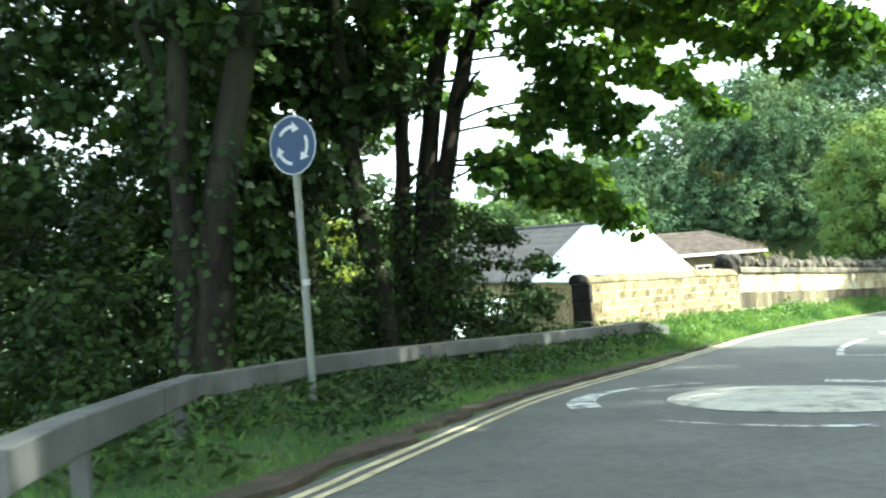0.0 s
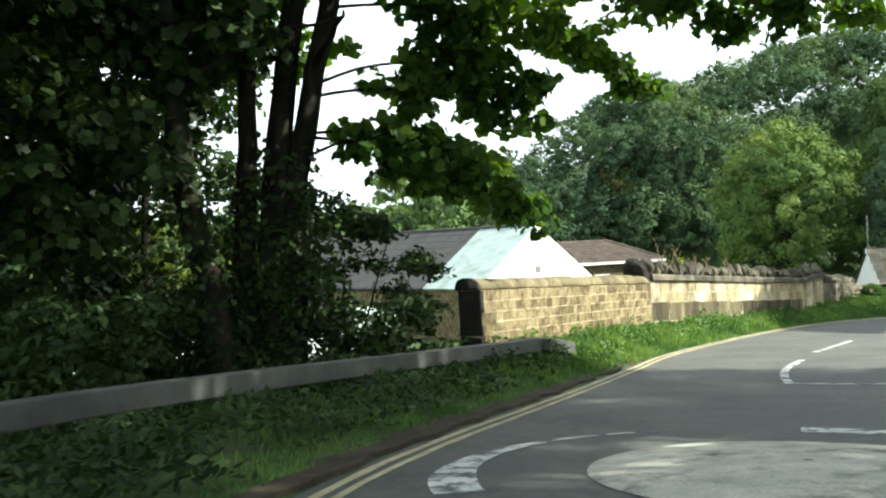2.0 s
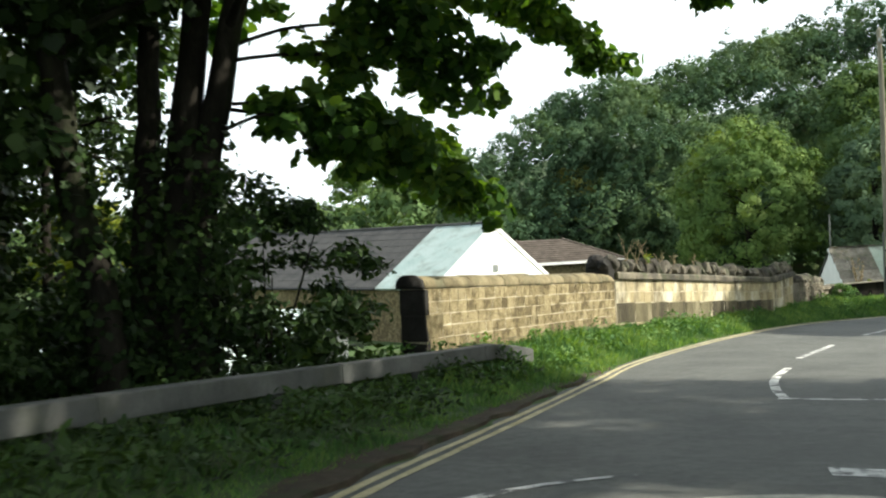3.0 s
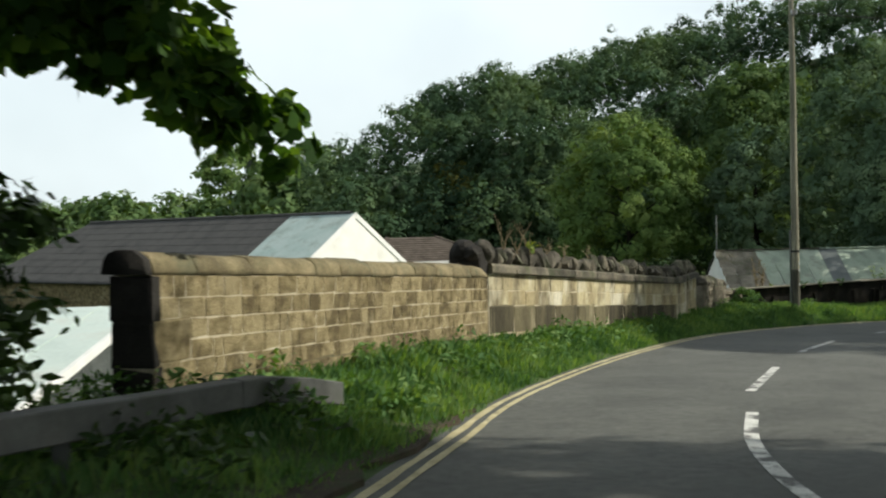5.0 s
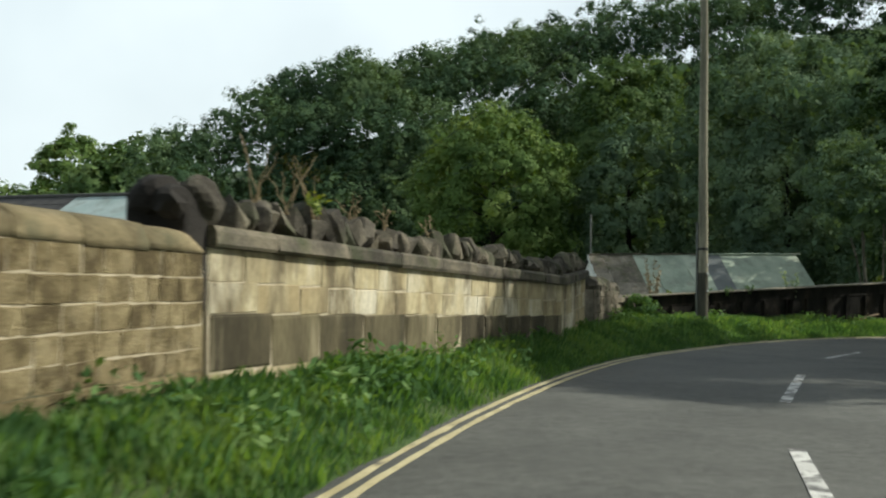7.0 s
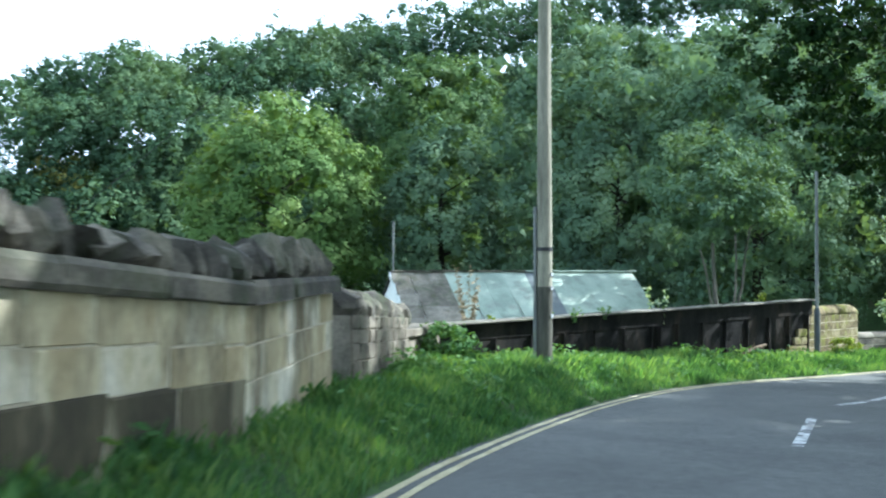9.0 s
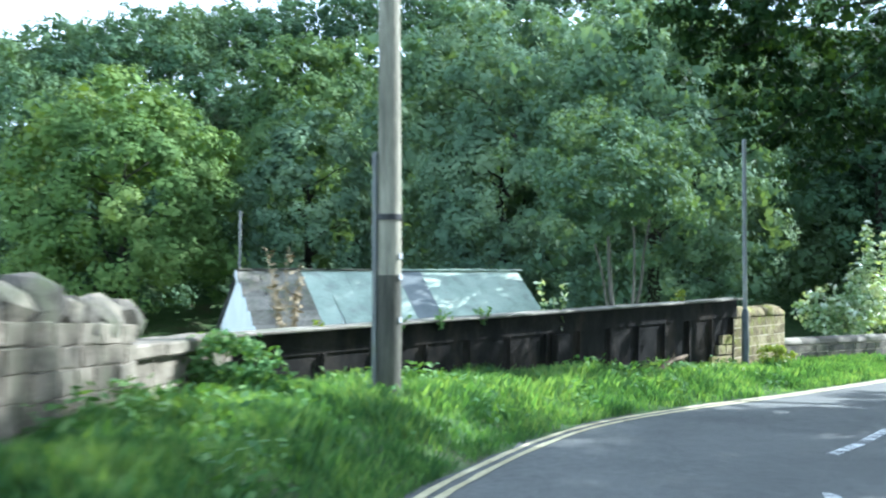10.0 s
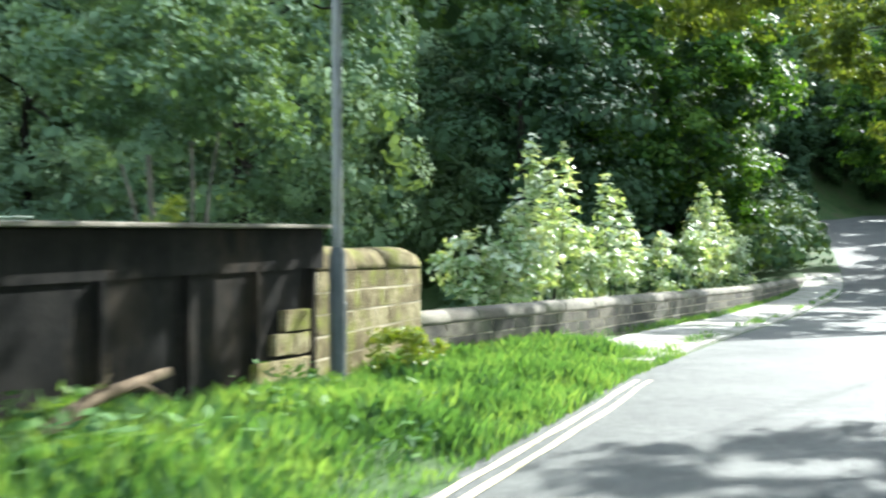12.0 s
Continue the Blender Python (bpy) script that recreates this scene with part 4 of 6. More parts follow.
rail = thing("guard_rail", label="dull grey steel box-beam guard rail on short posts", category="guard rail", kind="structure")
BEAM = [(-0.09, -0.20), (-0.10, -0.19), (-0.10, -0.01), (-0.09, 0.0), (0.09, 0.0), (0.10, -0.01), (0.10, -0.19), (0.09, -0.20), (0.04, -0.20), (0.04, -0.185), (-0.04, -0.185), (-0.04, -0.20)]
cuts = [0, len(RAIL) // 5, 2 * len(RAIL) // 5, 3 * len(RAIL) // 5, 4 * len(RAIL) // 5, len(RAIL) - 1]
for a, b in zip(cuts[:-1], cuts[1:]):
    V, f, idx = sweep_profile(RAIL[a:b + 1], rail_top[a:b + 1], BEAM)
    part("beam", mesh_of("beam", V, [f, idx[:1], idx[-1:, ::-1]], GALV), None, rail)
    q = RAIL[b - 1:b + 1]
    V, f, idx = sweep_profile(np.array([q[0], (q[0] + q[1]) / 2]), rail_top[b - 1:b + 1], [(c * 1.04, d * 1.04 + 0.004) for c, d in BEAM])
    part("splice", mesh_of("splice", V, [f, idx[:1], idx[-1:, ::-1]], GALV), None, rail)
ENDP = np.array([(3.75, 19.0, 0), (4.12, 19.42, 0), (4.45, 19.8, 0)])
ez = np.array([rail_top[-1], rail_top[-1] - 0.09, rail_top[-1] - 0.2])
V, f, idx = sweep_profile(ENDP, ez, BEAM)
part("end_ramp", mesh_of("end_ramp", V, [f, idx[:1], idx[-1:, ::-1]], GALV), None, rail, "ramped end piece")
for i in range(4, len(RAIL), 8):
    x, y = RAIL[i, :2]
    part("post", box(x - 0.05, y - 0.035, land1(x, y) - 0.3, x + 0.05, y + 0.035, rail_top[i] - 0.19), GALV, rail)


def telegraph_pole(x, y):
    z = land1(x, y)
    t = thing("telegraph_pole", x, y, z - 0.05, label="weathered grey wooden telegraph pole in grass", category="utility pole")
    hgt = 10.3
    zz = np.linspace(0, hgt, 14)
    part("pole", tubes("pole", [(np.column_stack([0.012 * np.sin(zz), 0.01 * np.cos(zz * 0.7), zz]), 0.132 - 0.0048 * zz)], POLE_WOOD, 18, 0.01), None, t)
    part("pole_foot", tubes("pole_foot", [([(0.003, 0.01, 0.0), (0.01, 0.008, 0.75), (0.011, 0.006, 1.45)], [0.1355, 0.1325, 0.128])], POLE_FOOT, 18, 0.01), None, t, "dark creosoted foot")
    part("pole_top", tubes("pole_top", [([(0, 0, hgt), (0, 0, hgt + 0.06)], [0.085, 0.01])], POLE_WOOD, 12), None, t)
    part("cable_cover", box(-0.035, -0.02, 0.1, 0.035, 0.03, 2.75, 0.008), POST_GREY, t, "grey cable cover", at=pose(-0.115, 0.085, 0, 0, 0, 40))
    part("band", tubes("band", [([(0, 0, 2.03), (0, 0, 2.09)], [0.136, 0.135])], WIRE, 18), None, t, "black strap")
    for zz in (0.95, 1.4, 1.62):
        part("tag", box(-0.04, -0.006, zz, 0.04, 0.006, zz + 0.06), SIGN_WHITE, t, "small pale tag", at=pose(0.07, -0.108, 0, 0, 0, 32))
    part("bracket", box(-0.05, -0.14, hgt - 0.55, 0.05, -0.07, hgt - 0.35, 0.01), GALV, t)
    for s in (-0.1, 0.1):
        part("insulator", tubes("insulator", [([(s, -0.13, hgt - 0.5), (s, -0.13, hgt - 0.44), (s, -0.13, hgt - 0.36)], [0.02, 0.035, 0.02])], SIGN_WHITE, 10), None, t)
    return Vector((x, y, z + hgt - 0.45))


POLE_TOP = telegraph_pole(22.85, 38.95)


def cable(p, q, sag, name="overhead_cable", r=0.012):
    u = np.linspace(0, 1, 24)[:, None]
    P = np.array(p) * (1 - u) + np.array(q) * u
    P[:, 2] -= sag * 4 * (u * (1 - u))[:, 0]
    return whole(name, tubes(name, [(P, np.full(24, r))], WIRE, 5), label="thin black overhead cable from the pole", category="cable", group="overhead cables")


cable(POLE_TOP, (24.0, 89.3, 0.3), 1.0)
cable(POLE_TOP, (70.0, 30.0, 7.0), 0.8)


def lamp_post(x, y):
    z = land1(x, y)
    t = thing("steel_post", x, y, z, label="slim tall grey steel post in front of a stone pier", category="post")
    part("base", tubes("base", [([(0, 0, -0.2), (0, 0, 1.25), (0, 0, 1.32)], [0.07, 0.07, 0.048])], LAMP_PAINT, 16), None, t)
    part("shaft", tubes("shaft", [([(0, 0, 1.3), (0, 0, 4.7)], [0.045, 0.042])], POST_GREY, 14), None, t)
    part("access_door", box(-0.03, -0.075, 0.45, 0.03, -0.064, 0.85, 0.004), LAMP_PAINT, t)
    part("cap", tubes("cap", [([(0, 0, 4.7), (0, 0, 4.74)], [0.046, 0.02])], POST_GREY, 14), None, t)


lamp_post(33.85, 41.45)


# ---- buildings in the valley ----
def slab(pts, thick):
    """A flat plate with the given top corners, thickened downwards along its normal."""
    bm = bmesh.new()
    P = [Vector(p) for p in pts]
    n = (P[1] - P[0]).cross(P[2] - P[0]).normalized()
    if n.z < 0:
        n = -n
    a = [bm.verts.new(p) for p in P]
    b = [bm.verts.new(p - n * thick) for p in P]
    bm.faces.new(a)
    bm.faces.new(b[::-1])
    k = len(P)
    for i in range(k):
        bm.faces.new((a[i], b[i], b[(i + 1) % k], a[(i + 1) % k]))
    bmesh.ops.recalc_face_normals(bm, faces=list(bm.faces))
    return bm


def gable_house():
    """White gabled hall: x along the ridge from the gable at 0 to the hipped end, y across."""
    ax, ay, az = 11.5, 56.6, 1.38
    ex, ey = -1.6, 73.0
    ang = math.degrees(math.atan2(ey - ay, ex - ax))
    L = math.hypot(ex - ax, ey - ay)
    t = thing("white_hall", ax, ay, -4.7, ang, label="white rendered hall with a dark slate roof and pale end bay", category="building")
    R = az + 4.7
    w, e = 5.0, R - 3.2
    wall = bmesh.new()
    prof = [(0, -w), (0, w), ]
    V = [(0.07, -w + 0.2, -0.5), (0.07, w - 0.2, -0.5), (0.07, w - 0.2, e + 0.1), (0.07, 0, R - 0.12), (0.07, -w + 0.2, e + 0.1)]
    W = [(L + 3.2, y, min(z, e)) for _, y, z in V]
    a = [wall.verts.new(v) for v in V]
    b = [wall.verts.new(v) for v in W]
    wall.faces.new(a)
    wall.faces.new(b[::-1])
    for i in range(5):
        wall.faces.new((a[i], b[i], b[(i + 1) % 5], a[(i + 1) % 5]))
    bmesh.ops.recalc_face_normals(wall, faces=list(wall.faces))
    part("wall", wall, STONE, t, "brown brick side walls")
    gp = bmesh.new()
    ga = [gp.verts.new((0.0, y, z)) for _, y, z in V]
    gb = [gp.verts.new((0.066, y, z)) for _, y, z in V]
    gp.faces.new(ga)
    gp.faces.new(gb[::-1])
    for i in range(5):
        gp.faces.new((ga[i], gb[i], gb[(i + 1) % 5], ga[(i + 1) % 5]))
    bmesh.ops.recalc_face_normals(gp, faces=list(gp.faces))
    part("gable_wall", gp, RENDER_WHITE, t, "white rendered gable end")
    bay = 4.2
    for sgn in (1, -1):
        part("roof_bay", slab([(0, 0, R), (bay, 0, R), (bay, sgn * w, e), (0, sgn * w, e)], 0.10), TEAL, t, "pale teal sheeted roof bay")
        part("roof", slab([(bay, 0, R + 0.02), (L, 0, R + 0.02), (L + 3.6, sgn * w, e + 0.02), (bay, sgn * w, e + 0.02)], 0.12), SLATE, t, "dark slate roof slope")
        part("bargeboard", slab([(-0.05, 0, R + 0.03), (0.03, 0, R + 0.03), (0.03, sgn * (w + 0.1), e - 0.06), (-0.05, sgn * (w + 0.1), e - 0.06)], 0.24), TRIM, t, "white bargeboard")
        part("gutter", tubes("gutter", [([(bay, sgn * (w + 0.05), e - 0.05), (L + 3.6, sgn * (w + 0.05), e - 0.05)], [0.06, 0.06])], WIRE, 8), None, t)
        for k, u in enumerate(np.arange(0.11, 1.0, 0.11)):
            z = R + (e - R) * u + 0.032
            part("slate_course", box(bay, sgn * w * u - 0.008, z - 0.012, L + 3.6 * u, sgn * w * u + 0.008, z - 0.002), SLATE, t)
    part("hip", slab([(L, 0, R), (L + 3.6, w, e), (L + 3.6, -w, e)], 0.12), SLATE, t)
    part("ridge", tubes("ridge", [([(0.2, 0, R + 0.02), (L, 0, R + 0.04)], [0.09, 0.09])], SLATE, 8), None, t, "rounded ridge tiles")
    part("vent", box(-0.03, -0.2, e + 0.55, 0.05, 0.2, e + 0.95), SHEET_GREY, t, "small grey wall vent")


gable_house()


def hip_house():
    t = thing("tiled_bungalow", 22.3, 89.5, -5.4, 10, label="bungalow with a brown tiled hipped roof", category="house")
    R, e = 5.5, 3.6
    lx, ly = 6.2, 4.2
    part("wall", box(-lx + 0.5, -ly + 0.5, -0.5, lx - 0.5, ly - 0.5, e + 0.05), STONE, t)
    a, b = (-lx + 4.0, 0, R), (lx - 4.0, 0, R)
    c = [(-lx, -ly, e), (lx, -ly, e), (lx, ly, e), (-lx, ly, e)]
    for q in ((c[0], c[1], b, a), (c[2], c[3], a, b)):
        part("roof", slab(q, 0.12), TILE, t)
    for q in ((c[1], c[2], b), (c[3], c[0], a)):
        part("roof", slab(q, 0.12), TILE, t)
    for p in (a, b):
        for k in c:
            if abs(p[0] - k[0]) < 5:
                part("hip_tile", tubes("hip_tile", [([p, k], [0.12, 0.12])], TILE, 6), None, t)
    for u in np.arange(0.08, 0.98, 0.09):
        z = e + (R - e) * u + 0.02
        part("tile_course", box(-lx + 4 * u, -ly + ly * u - 0.03, z - 0.02, lx - 4 * u, -ly + ly * u + 0.03, z + 0.03), TILE, t)
    part("fascia", box(-lx, -ly - 0.03, e - 0.25, lx, -ly + 0.02, e - 0.02), TRIM, t, "white fascia board")
    for x in (-3.0, 0.2, 3.2):
        w = part("window", box(x - 0.7, -ly + 0.44, 1.2, x + 0.7, -ly + 0.52, 2.5), TRIM, t, "white framed window")
        part("pane", box(x - 0.6, -ly + 0.42, 1.3, x - 0.04, -ly + 0.45, 2.4), GLASS_DARK, w)
        part("pane", box(x + 0.04, -ly + 0.42, 1.3, x + 0.6, -ly + 0.45, 2.4), GLASS_DARK, w)


hip_house()


def sheet_shed():
    """Old shed whose roof is patched with sheets."""
    x0, y0, x1, y1 = 33.1, 60.6, 44.1, 57.9
    ang = math.degrees(math.atan2(y1 - y0, x1 - x0))
    L = math.hypot(x1 - x0, y1 - y0)
    t = thing("patched_shed", x0, y0, -6.2, ang, label="old shed with a roof patched in pale sheets and stone slates", category="shed")
    R, e, w = 5.15, 2.9, 2.9
    wall = bmesh.new()
    V = [(0.1, -w + 0.15, -0.6), (0.1, w - 0.15, -0.6), (0.1, w - 0.15, e), (0.1, 0, R - 0.1), (0.1, -w + 0.15, e)]
    a = [wall.verts.new(v) for v in V]
    b = [wall.verts.new((L - 0.1, y, z)) for _, y, z in V]
    wall.faces.new(a)
    wall.faces.new(b[::-1])
    for i in range(5):
        wall.faces.new((a[i], b[i], b[(i + 1) % 5], a[(i + 1) % 5]))
    bmesh.ops.recalc_face_normals(wall, faces=list(wall.faces))
    part("wall", wall, RENDER_WHITE, t, "pale boarded wall")
    rng = np.random.default_rng(5)
    cutx = [0, 0.75, 1.5, 2.3, 3.1, 4.0, 4.9, 6.0, 7.0, L]
    mats = [GREY_STONE, GREY_STONE, GREY_STONE, PATCH, PATCH, PATCH, PATCH, SHEET_GREY, PATCH]
    for i, (a, b) in enumerate(zip(cutx[:-1], cutx[1:])):
        lift = 0.02 + 0.05 * rng.uniform(0, 1)
        sk = rng.normal(0, 0.06)
        n = 5 if mats[i] is GREY_STONE else 1
        for k in range(n):
            u0, u1 = k / n, (k + 1) / n
            part("roof_sheet", slab([(a, -w * u0, R + (e - R) * u0 + lift), (b + 0.03, -w * u0, R + (e - R) * u0 + lift + 0.02), (b + 0.03 + sk, -w * u1, R + (e - R) * u1 + lift + 0.02), (a + sk, -w * u1, R + (e - R) * u1 + lift)], 0.03),
                 mats[i], t)
    part("roof_back", slab([(0, 0, R), (L, 0, R), (L, w, e), (0, w, e)], 0.05), SLATE, t)
    for s in np.arange(0.3, L, 0.55):
        part("ridge_tile", box(s - 0.27, -0.11, R + 0.03 + rng.uniform(0, 0.03), s + 0.26, 0.11, R + 0.10 + rng.uniform(0, 0.03), 0.02), DARK_STONE if s < 6 else PATCH, t)
    part("bargeboard", slab([(-0.04, 0, R + 0.04), (0.05, 0, R + 0.04), (0.05, -w - 0.05, e), (-0.04, -w - 0.05, e)], 0.2), TRIM, t)
    part("flue", tubes("flue", [([(0.15, 0.1, R - 0.3), (0.15, 0.1, R + 2.1)], [0.045, 0.04])], POST_GREY, 10), None, t, "thin pale flue pipe")


sheet_shed()


def low_workshop():
    """White-roofed workshop below the parapet's near end."""
    x0, y0, x1, y1 = 0.65, 26.0, 2.5, 35.2
    t = thing("white_roofed_workshop", x0, y0, -6.0, math.degrees(math.atan2(y1 - y0, x1 - x0)), label="low workshop with a white sheet roof and ribbed grey end wall", category="building")
    L, W = math.hypot(x1 - x0, y1 - y0), 14.0
    lo, hi = 3.7, 4.75
    wall = bmesh.new()
    V = [(0.05, 0.06, -0.5), (L, 0.06, -0.5), (L, 0.06, hi - 0.03), (0.05, 0.06, lo - 0.03)]
    a = [wall.verts.new(v) for v in V]
    b = [wall.verts.new((x, W, z)) for x, _, z in V]
    wall.faces.new(a)
    wall.faces.new(b[::-1])
    for i in range(4):
        wall.faces.new((a[i], b[i], b[(i + 1) % 4], a[(i + 1) % 4]))
    bmesh.ops.recalc_face_normals(wall, faces=list(wall.faces))
    part("wall", wall, SHEET_GREY, t)
    part("roof", slab([(-0.15, -0.08, lo), (L + 0.1, -0.08, hi), (L + 0.1, W, hi), (-0.15, W, lo)], 0.07), SHEET_WHITE, t, "white sheet roof")
    for u in np.arange(0.1, L, 0.16):
        z = lo + (hi - lo) * u / L - 0.09
        part("rib", box(u - 0.035, 0.0, -0.3, u + 0.035, 0.055, z), SHEET_GREY, t)
    for y in np.arange(1.0, W, 1.1):
        part("roof_lap", slab([(-0.15, y, lo + 0.025), (L, y, hi + 0.025), (L, y + 0.06, hi + 0.025), (-0.15, y + 0.06, lo + 0.025)], 0.02), SHEET_WHITE, t)
    part("verge_trim", slab([(-0.18, -0.12, lo + 0.03), (L, -0.12, hi + 0.03), (L, -0.02, hi + 0.03), (-0.18, -0.02, lo + 0.03)], 0.16), TRIM, t, "white verge trim")


low_workshop()

# ---- trees, shrubs and grass ----
def grow(rng, base, height, r0, limbs, spread_xy, lean=(0, 0), first=0.3, sides=9):
    """Trunk and limb tubes, and the limbs' outer points."""
    z = np.linspace(0, 1, 9)
    trunk = np.column_stack([base[0] + lean[0] * z + 0.08 * np.sin(z * 7 + base[0]), base[1] + lean[1] * z + 0.08 * np.cos(z * 6 + base[1]), base[2] - 0.3 + (height + 0.3) * z])
    rad = r0 * (1.0 - 0.78 * z)
    rad[0] *= 1.35
    lines, tips = [(trunk, rad)], [trunk[-1]]
    for i in range(limbs):
        u = first + (0.95 - first) * (i + rng.uniform(0, 0.8)) / limbs
        p = np.array([np.interp(u, z, trunk[:, k]) for k in range(3)])
        a = rng.uniform(0, 2 * np.pi)
        ln = spread_xy * rng.uniform(0.6, 1.1) * (1.1 - 0.5 * u)
        d = np.array([math.cos(a), math.sin(a), rng.uniform(0.25, 0.9)])
        w = np.linspace(0, 1, 7)[:, None]
        limb = p + d * ln * w + np.array([0, 0, -0.22 * ln]) * w ** 2 + rng.normal(0, 0.05 * ln, (7, 3)) * w
        lines.append((limb, np.interp(u, z, rad) * 0.55 * (1 - 0.85 * w[:, 0]) + 0.008))
        tips += [limb[-1], limb[-3]]
        for j in range(2):
            q = limb[rng.integers(3, 6)]
            b = a + rng.uniform(-1.1, 1.1)
            tw = q + np.array([math.cos(b), math.sin(b), rng.uniform(-0.2, 0.5)]) * ln * 0.45 * w + rng.normal(0, 0.02 * ln, (7, 3)) * w
            lines.append((tw, 0.035 * (1 - 0.8 * w[:, 0])))
            tips.append(tw[-1])
    return lines, np.array(tips)


def crown_mesh(rng, centres, radii, clumps, per, clump_r, leaf, mat, shape="diamond", low=-0.5, jitter=0.6, squash=0.75, aspect=0.7, cores=0.0, name="crown"):
    return foliage(name, rng, [(c, crown_points(rng, radii, clumps, per, clump_r, low, squash)) for c in centres], leaf, mat, shape, jitter, 0.3, aspect, cores)


def tree(name, x, y, height, radii, mat, seed, clumps=90, per=70, clump_r=1.2, leaf=0.3, trunk_r=0.3, limbs=8, label="", cores=0.5, dense=1.5, low=-0.55, z=None, crown_at=None, group="", shape="diamond"):
    rng = np.random.default_rng(seed)
    zb = land1(x, y) if z is None else z
    t = thing(name, x, y, zb, label=label, category="tree", group=group)
    top = height - radii[2] * (crown_at or 0.95)
    lines, tips = grow(rng, (0, 0, 0), height * 0.72, trunk_r, limbs, max(radii[:2]) * 0.8)
    part("trunk", tubes("trunk", lines, BARK, 8, 0.05), None, t)
    part("crown", crown_mesh(rng, [(0, 0, top)], radii, clumps, int(per * dense), clump_r * 0.9, leaf, mat, shape, low, 0.3, cores=cores), None, t)
    return t


def dome_points(rng, radii, clumps, per, clump_r, low=-0.5):
    """Leaf places on the outer side of rounded clumps that lie over a dome, with their directions."""
    i = np.arange(clumps) + 0.5
    up = low + (1 - low) * i / clumps
    a = i * 2.399963 + rng.normal(0, 0.25, clumps)
    side = np.sqrt(np.clip(1 - up ** 2, 0, 1))
    d = np.stack([side * np.cos(a), side * np.sin(a), up], 1) + rng.normal(0, 0.06, (clumps, 3))
    ph = rng.uniform(0, 6, 3)
    lump = 1 + 0.10 * np.sin(3.4 * d[:, 0] + ph[0]) + 0.10 * np.sin(3.1 * d[:, 1] + ph[1]) + 0.06 * np.sin(5 * d[:, 2] + ph[2])
    cc = d * (rng.uniform(0.78, 1.0, clumps) * lump)[:, None] * (np.array(radii) - 0.6 * clump_r)
    cr = clump_r * rng.uniform(0.6, 1.4, clumps)
    e = rng.normal(size=(clumps, per, 3)) + 0.9 * d[:, None] + np.array([0, 0, 0.25])
    e /= np.linalg.norm(e, axis=2)[..., None]
    P = cc[:, None] + e * cr[:, None, None] * rng.uniform(0.7, 1.08, (clumps, per, 1)) * np.array([1, 1, 0.85])
    return P.reshape(-1, 3), (e + 0.35 * d[:, None] + np.array([0, 0, 0.25])).reshape(-1, 3), cc, cr


def dome_tree(name, x, y, top, radii, mat, seed, clumps, per, clump_r, leaf, label="", low=-0.6, group=""):
    """A full-crowned tree whose tip is at the height top."""
    rng = np.random.default_rng(seed)
    z = land1(x, y) - 0.2
    t = thing(name, x, y, z, label=label, category="tree", group=group)
    height = top - z
    lines, tips = grow(rng, (0, 0, 0), height * 0.75, 0.35, 9, max(radii[:2]) * 0.8)
    part("trunk", tubes("trunk", lines, BARK, 8, 0.05), None, t)
    part("crown", foliage("crown", rng, [((0, 0, height - radii[2]), dome_points(rng, radii, clumps, per, clump_r, low))], leaf, mat, "far", 0.26, 0.3, 0.9, 0.6, (), 12, 0.55), None, t)
    return t


# bright round tree and its darker neighbours in the valley
dome_tree("oak_tree", 36.2, 77.5, 8.1, (6.3, 6.0, 6.6), OAK, 21, 330, 90, 0.85, 0.2, label="round bright green oak tree below the wooded hill")
dome_tree("ash_tree", 52.8, 86.0, 15.2, (5.2, 5.0, 7.0), OAK_DULL, 22, 220, 70, 0.95, 0.24, label="tall dull green ash tree at the foot of the hill")
dome_tree("willow_tree", 53.0, 66.5, 14.6, (8.2, 7.6, 10.0), WILLOW, 23, 420, 120, 1.0, 0.17, label="large spreading pale green willow behind the shed", low=-0.75)
dome_tree("willow_tree", 64.0, 62.5, 13.8, (7.2, 6.6, 9.5), WILLOW, 24, 330, 110, 1.0, 0.17, label="tall leafy willow behind the bridge", low=-0.75)
dome_tree("ash_tree", 45.8, 75.5, 8.0, (4.6, 4.4, 7.0), WILLOW, 25, 200, 90, 0.85, 0.2, label="bushy grey-green tree behind the patched shed")
dome_tree("willow_tree", 49.8, 55.5, 12.0, (5.6, 5.2, 8.5), WILLOW, 19, 300, 130, 0.85, 0.14, label="leafy grey-green willow behind the iron girder", low=-0.8)
dome_tree("willow_tree", 48.4, 63.0, 7.5, (4.2, 4.0, 6.8), WILLOW, 18, 200, 110, 0.75, 0.14, label="low leafy willow behind the end of the shed", low=-0.8)
tree("lone_tree", 17.0, 250.0, 25.0, (7.5, 7.5, 8.5), OAK, 26, 90, 40, 2.2, 0.9, 0.7, label="tall rounded tree standing above the far hedges", z=-2.0)
